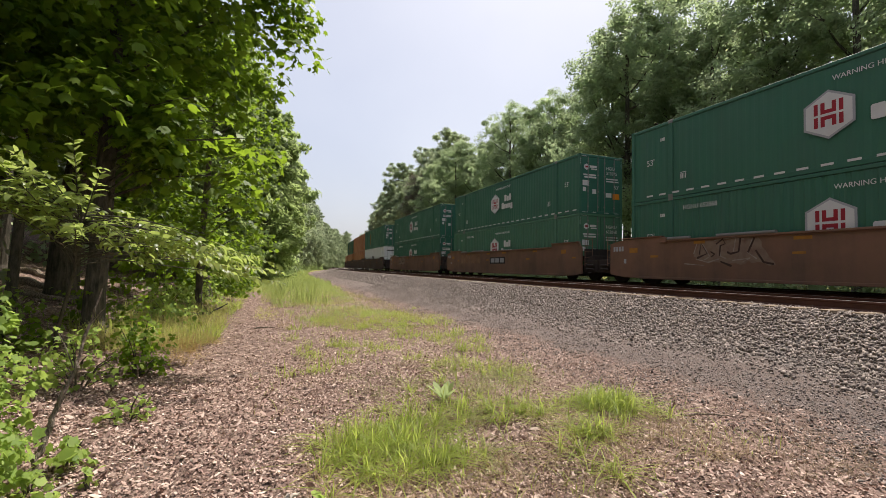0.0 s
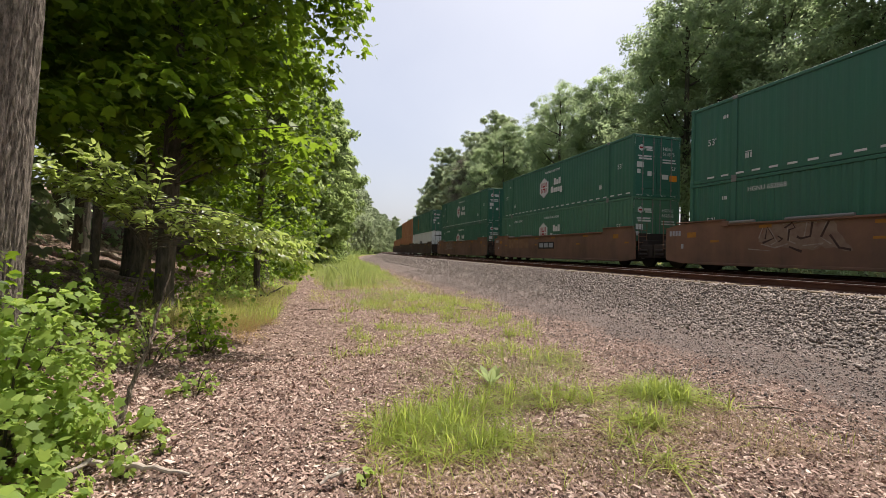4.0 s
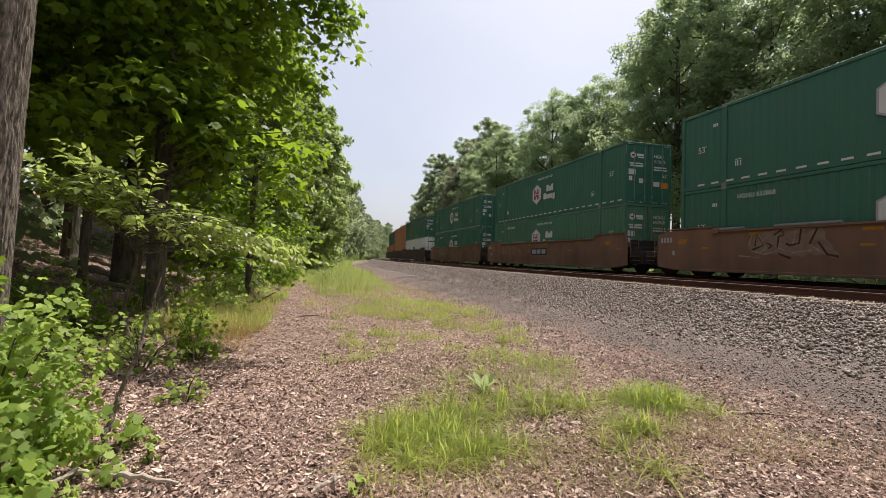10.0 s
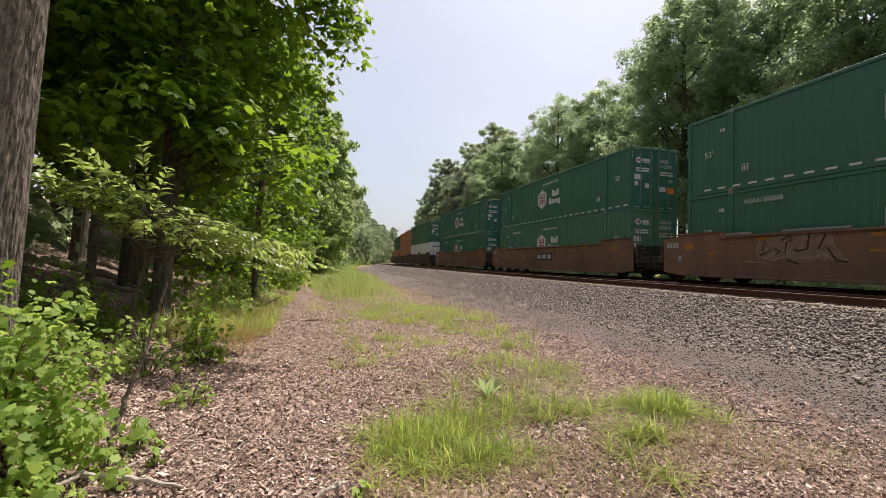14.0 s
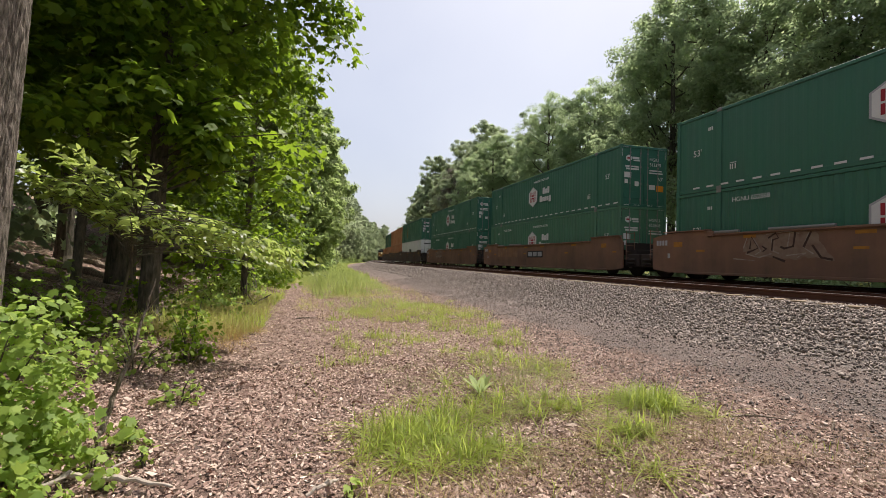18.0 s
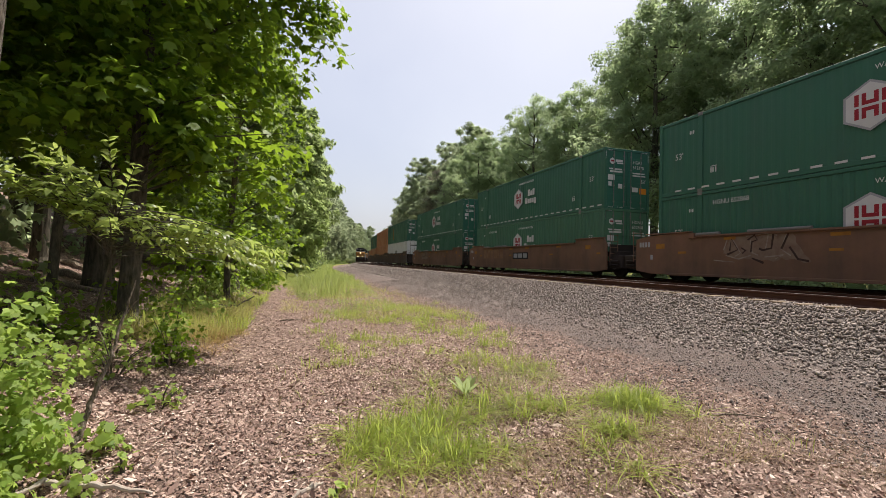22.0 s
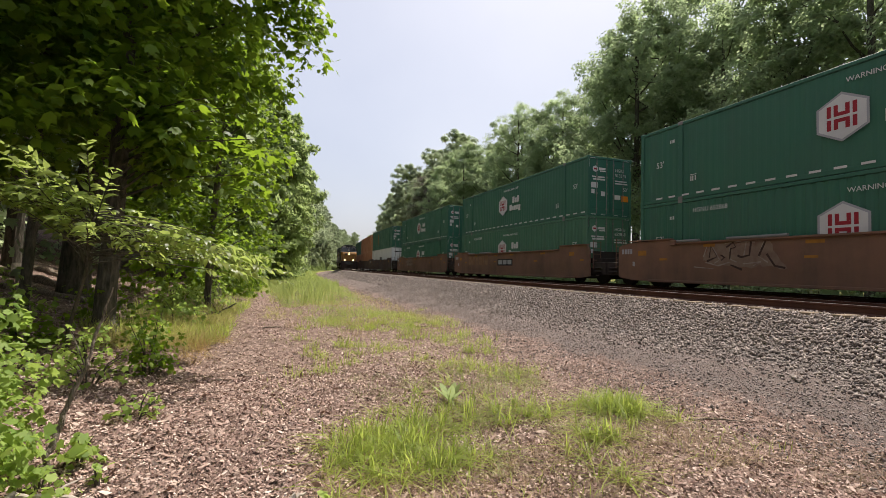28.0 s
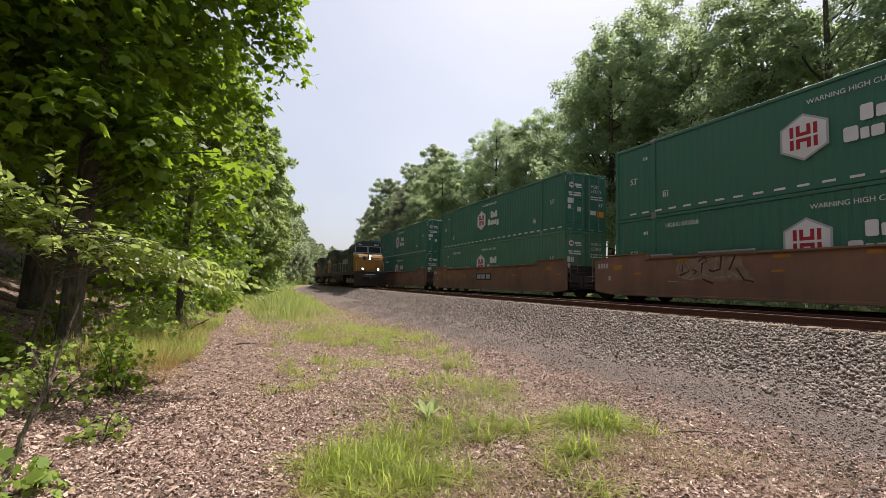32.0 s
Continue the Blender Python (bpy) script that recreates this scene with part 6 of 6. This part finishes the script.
def grass():
    rng = np.random.default_rng(403)
    # the near patch: thick in two lobes, thin between
    spots = []
    for cx, cy, rx, ry, n in ((0.85, 4.3, 0.38, 0.42, 52), (1.25, 4.45, 0.35, 0.55, 34), (1.55, 3.95, 0.25, 0.2, 12), (1.1, 3.75, 0.35, 0.16, 12), (3.85, 4.6, 0.27, 0.3, 58), (3.6, 4.3, 0.2, 0.15, 14), (3.05, 3.78, 0.2, 0.13, 16), (2.45, 4.75, 0.3, 0.2, 13), (2.95, 4.75, 0.3, 0.25, 15), (1.9, 4.9, 0.3, 0.4, 9), (2.1, 5.6, 0.4, 0.4, 10), (2.75, 7.3, 0.45, 0.5, 14), (3.5, 6.6, 0.4, 0.4, 8), (2.6, 3.5, 0.12, 0.1, 3), (2.6, 3.0, 0.12, 0.12, 4)):
        for _ in range(n):
            spots.append((cx + rx * 0.72 * rng.normal(), cy + ry * 0.72 * rng.normal()))
    dull = []
    for cx, cy, rx, ry, n in ((2.4, 5.0, 0.8, 0.6, 34), (2.9, 6.4, 0.9, 1.0, 60), (3.6, 6.6, 0.6, 0.6, 30), (1.3, 4.4, 0.8, 0.7, 26), (3.3, 4.4, 0.7, 0.5, 20), (1.7, 3.7, 0.7, 0.3, 10), (1.6, 6.4, 0.7, 0.9, 16)):
        for _ in range(n):
            a, r = rng.uniform(0, 6.283), math.sqrt(rng.uniform(0, 1)) * rng.uniform(0.7, 1.25)
            dull.append((cx + rx * r * math.cos(a), cy + ry * r * math.sin(a)))
    at = tufts(rng, dull, 20, 0.15)
    tagged(new("grass_patch", blades("grass_patch", at, rng, 0.17, 0.0045, 1.3, GRASS_OLIVE)), "thin dull green grass in dry leaves", "grass", kind="stuff")
    brown = [(rng.uniform(2.1, 3.9), rng.uniform(2.9, 4.1)) for _ in range(70)] + [(rng.uniform(0.3, 2.0), rng.uniform(2.9, 3.7)) for _ in range(60)] + dull[::3]
    at = tufts(rng, brown + spots[::2], 14, 0.18)
    tagged(new("dry_grass", blades("dry_grass", at, rng, 0.16, 0.004, 1.5, GRASS_DRY)), "straw-coloured dead grass mixed into the green patch", "grass", kind="stuff")
    at = tufts(rng, spots, 19, 0.05)
    tagged(new("grass_patch", blades("grass_patch", at, rng, 0.27, 0.0095, 1.5, GRASS)), "patch of bright green grass growing in dry leaves", "grass", kind="stuff")
    at = scatter(rng, 9000, 1.9, 5.2, 2.3, 5.0, 1.0, lambda u, y, g: patchy(u, y, 1.7, 0.9) * 0.5 + g.normal(size=len(u)) * 0.7 + np.interp(y, [2.3, 3.6, 5.0], [0.5, 0.3, -0.9]) > 0.25)
    tagged(new("dead_grass", blades("dead_grass", at, rng, 0.11, 0.0035, 1.6, GRASS_BROWN)), "matted dull brown dead grass over the litter", "grass", kind="stuff")
    # sparse dry stems round it
    at = scatter(rng, 5200, 0.2, 5.0, 3.0, 11, 1.2, lambda u, y, g: patchy(u, y, 1.2, 0.4) + g.normal(size=len(u)) * 0.7 > 0.5)
    tagged(new("dry_grass", blades("dry_grass", at, rng, 0.10, 0.004, 1.4, GRASS_DRY)), "thin dry grass stems among the litter", "grass", kind="stuff")
    at = scatter(rng, 5200, -0.2, 4.6, 2.8, 13, 1.2, lambda u, y, g: patchy(u, y, 1.3, 2.4) * 0.6 + g.normal(size=len(u)) * 0.8 + np.interp(u, [0, 1.5, 3, 4.6], [-0.8, 0.5, 0.6, -0.3]) > 0.6)
    tagged(new("grass_blades", blades("grass_blades", at, rng, 0.14, 0.005, 0.9, GRASS)), "scattered thin green blades among dry leaves", "grass", kind="stuff")
    # scattered tufts
    spots = [(x, y) for x, y in zip(rng.uniform(0.2, 4.4, 130), 6.5 + 7 * rng.uniform(0, 1, 130)) if patchy(x, y, 1.0, 0.9) > 0.0]
    spots += [(4.2, 12.4), (4.5, 12.7), (4.7, 12.3), (5.0, 12.9), (3.2, 11.6), (3.3, 11.3), (3.15, 11.8), (4.4, 13.2), (4.9, 13.4)]
    at = tufts(rng, spots, 46, 0.26)
    tagged(new("grass_tufts", blades("grass_tufts", at, rng, 0.22, 0.009, 0.8, GRASS)), "tufts of green grass along the path", "grass", kind="stuff")
    # the verge farther on
    at = scatter(rng, 46000, -0.6, 4.6, 12, 40, 1.25, lambda u, y, g: (patchy(u, y, 0.6, 0.2) * 0.6 + patchy(u, y, 1.9, 1.2) * 0.6 + g.normal(size=len(u)) * 0.8 > np.interp(y, [12, 18, 25, 34, 40], [1.0, 0.5, 0.0, -0.8, -1.5])) & (u > np.interp(y, [12, 20, 32], [1.1, 0.2, -1.2])) & (u < np.interp(y, [12, 22, 32], [4.4, 3.8, 4.4])))
    tagged(new("verge_grass", blades("verge_grass", at, rng, np.interp(at[:, 1], [12, 24, 34], [0.15, 0.24, 0.38]), 0.012, 0.9, GRASS_TALL)), "tall green grass on the verge between path and lane", "grass", kind="stuff")
    at = scatter(rng, 30000, -4.5, 4.6, 38, 130, 1.5)
    tagged(new("verge_grass", blades("verge_grass", at, rng, 0.5, 0.03, 0.5, GRASS_TALL)), "tall green grass beside the far bend of the track", "grass", kind="stuff")
    at = scatter(rng, 9000, 0.2, 4.6, 11, 30, 1.25, lambda u, y, g: patchy(u, y, 1.5, 2.2) + g.normal(size=len(u)) * 0.7 > 0.2)
    tagged(new("dry_grass", blades("dry_grass", at, rng, 0.2, 0.008, 1.0, GRASS_DRY)), "straw-coloured dry grass along the verge", "grass", kind="stuff")
    at = scatter(rng, 16000, -0.4, 4.7, 13, 40, 1.2, lambda u, y, g: patchy(u, y, 1.1, 3.2) + g.normal(size=len(u)) * 0.7 > 0.3)
    tagged(new("verge_grass", blades("verge_grass", at, rng, 0.26, 0.011, 1.2, GRASS_YELLOW)), "yellowing grass patches on the verge", "grass", kind="stuff")
    spots = list(zip(rng.uniform(0.2, 2.4, 34), rng.uniform(20, 34, 34)))
    at = tufts(rng, spots, 46, 0.4)
    tagged(new("reed_grass", blades("reed_grass", at, rng, 0.75, 0.014, 0.35, GRASS_TALL)), "tall reedy grass standing beside the path", "grass", kind="stuff")
    spots = [(3.6 + 0.75 * rng.normal(), 14.6 + 1.3 * rng.normal()) for _ in range(70)] + [(1.7 + 0.3 * rng.normal(), 14.4 + 0.5 * rng.normal()) for _ in range(16)]
    at = tufts(rng, spots, 60, 0.28)
    tagged(new("grass_tufts", blades("grass_tufts", at, rng, 0.16, 0.009, 1.1, GRASS)), "low bright green grass beside the lane", "grass", kind="stuff")
    # the bank below the trees
    at = scatter(rng, 12000, -3.6, -1.0, 10.5, 34, 1.2, lambda u, y, g: patchy(u, y, 0.9, 1.7) + g.normal(size=len(u)) * 0.6 > -0.3)
    tagged(new("bank_grass", blades("bank_grass", at, rng, 0.3, 0.014, 0.8, GRASS)), "grass and weeds on the bank below the trees", "grass", kind="stuff")
    at = scatter(rng, 3500, -2.6, -1.1, 9.2, 13, 1.0, lambda u, y, g: patchy(u, y, 1.1, 0.3) > -0.2)
    tagged(new("dry_grass", blades("dry_grass", at, rng, 0.16, 0.007, 1.2, GRASS_DRY)), "straw-coloured dry grass on the bank", "grass", kind="stuff")
    at = scatter(rng, 12000, -3.1, -1.15, 8.9, 17, 1.0, lambda u, y, g: patchy(u, y, 1.4, 0.8) + g.normal(size=len(u)) * 0.6 > -0.4)
    tagged(new("bank_grass", blades("bank_grass", at, rng, 0.36, 0.008, 1.2, GRASS_YELLOW)), "yellowing weeds and grass on the bank", "grass", kind="stuff")
    at = tufts(rng, list(zip(rng.normal(-1.45, 0.25, 44), rng.normal(10.2, 0.6, 44))), 36, 0.2)
    tagged(new("dry_grass", blades("dry_grass", at, rng, 0.24, 0.006, 1.3, GRASS_ORANGE)), "tuft of orange dead grass at the path's side", "grass", kind="stuff")
    # green strip beyond the far track
    at = scatter(rng, 16000, 18.2, 23, -4, 60, 1.2)
    tagged(new("weeds", blades("weeds", at, rng, 0.5, 0.03, 0.7, GRASS_WEED)), "green weeds growing beyond the far track", "grass", kind="stuff")


grass()


def rosette():
    """The broad-leaved plant in the grass."""
    rng = np.random.default_rng(9)
    e = tagged(new("broadleaf_weed"), "pale green broad-leaved weed standing in grass", "plant")
    e.location = (2.06, 5.43, float(ground_z(2.06, 5.43)))
    for k in range(7):
        a = k * 0.9 + rng.uniform(-0.2, 0.2)
        at = np.zeros((1, 3))
        o = np.array([[math.cos(a), math.sin(a), 0]])
        s = np.array([[-math.sin(a), math.cos(a), 0]])
        L, w, r = 0.30, 0.10, rng.uniform(0.35, 0.8)
        f = lambda t: o * L * r * t + np.array([[0, 0, 1.0]]) * L * (t - 0.4 * r * t * t)
        p = np.stack([f(0), f(0.4) + s * w * 0.5, f(0.4) - s * w * 0.5, f(0.75) + s * w * 0.4, f(0.75) - s * w * 0.4, f(1.0)], 1)
        part("leaf", strips("leaf", p, LEAF_PALE), None, e)


rosette()


def motions():
    """The oncoming train runs down the near track at a steady pace."""
    for i, unit_ob in enumerate(LOCO):
        walk(unit_ob, [(t * 1.0, on_track(NEAR_X, 46.0 + 11.1 * (32.0 - t) * 0.985 + 22.3 * i)) for t in range(33)])


motions()
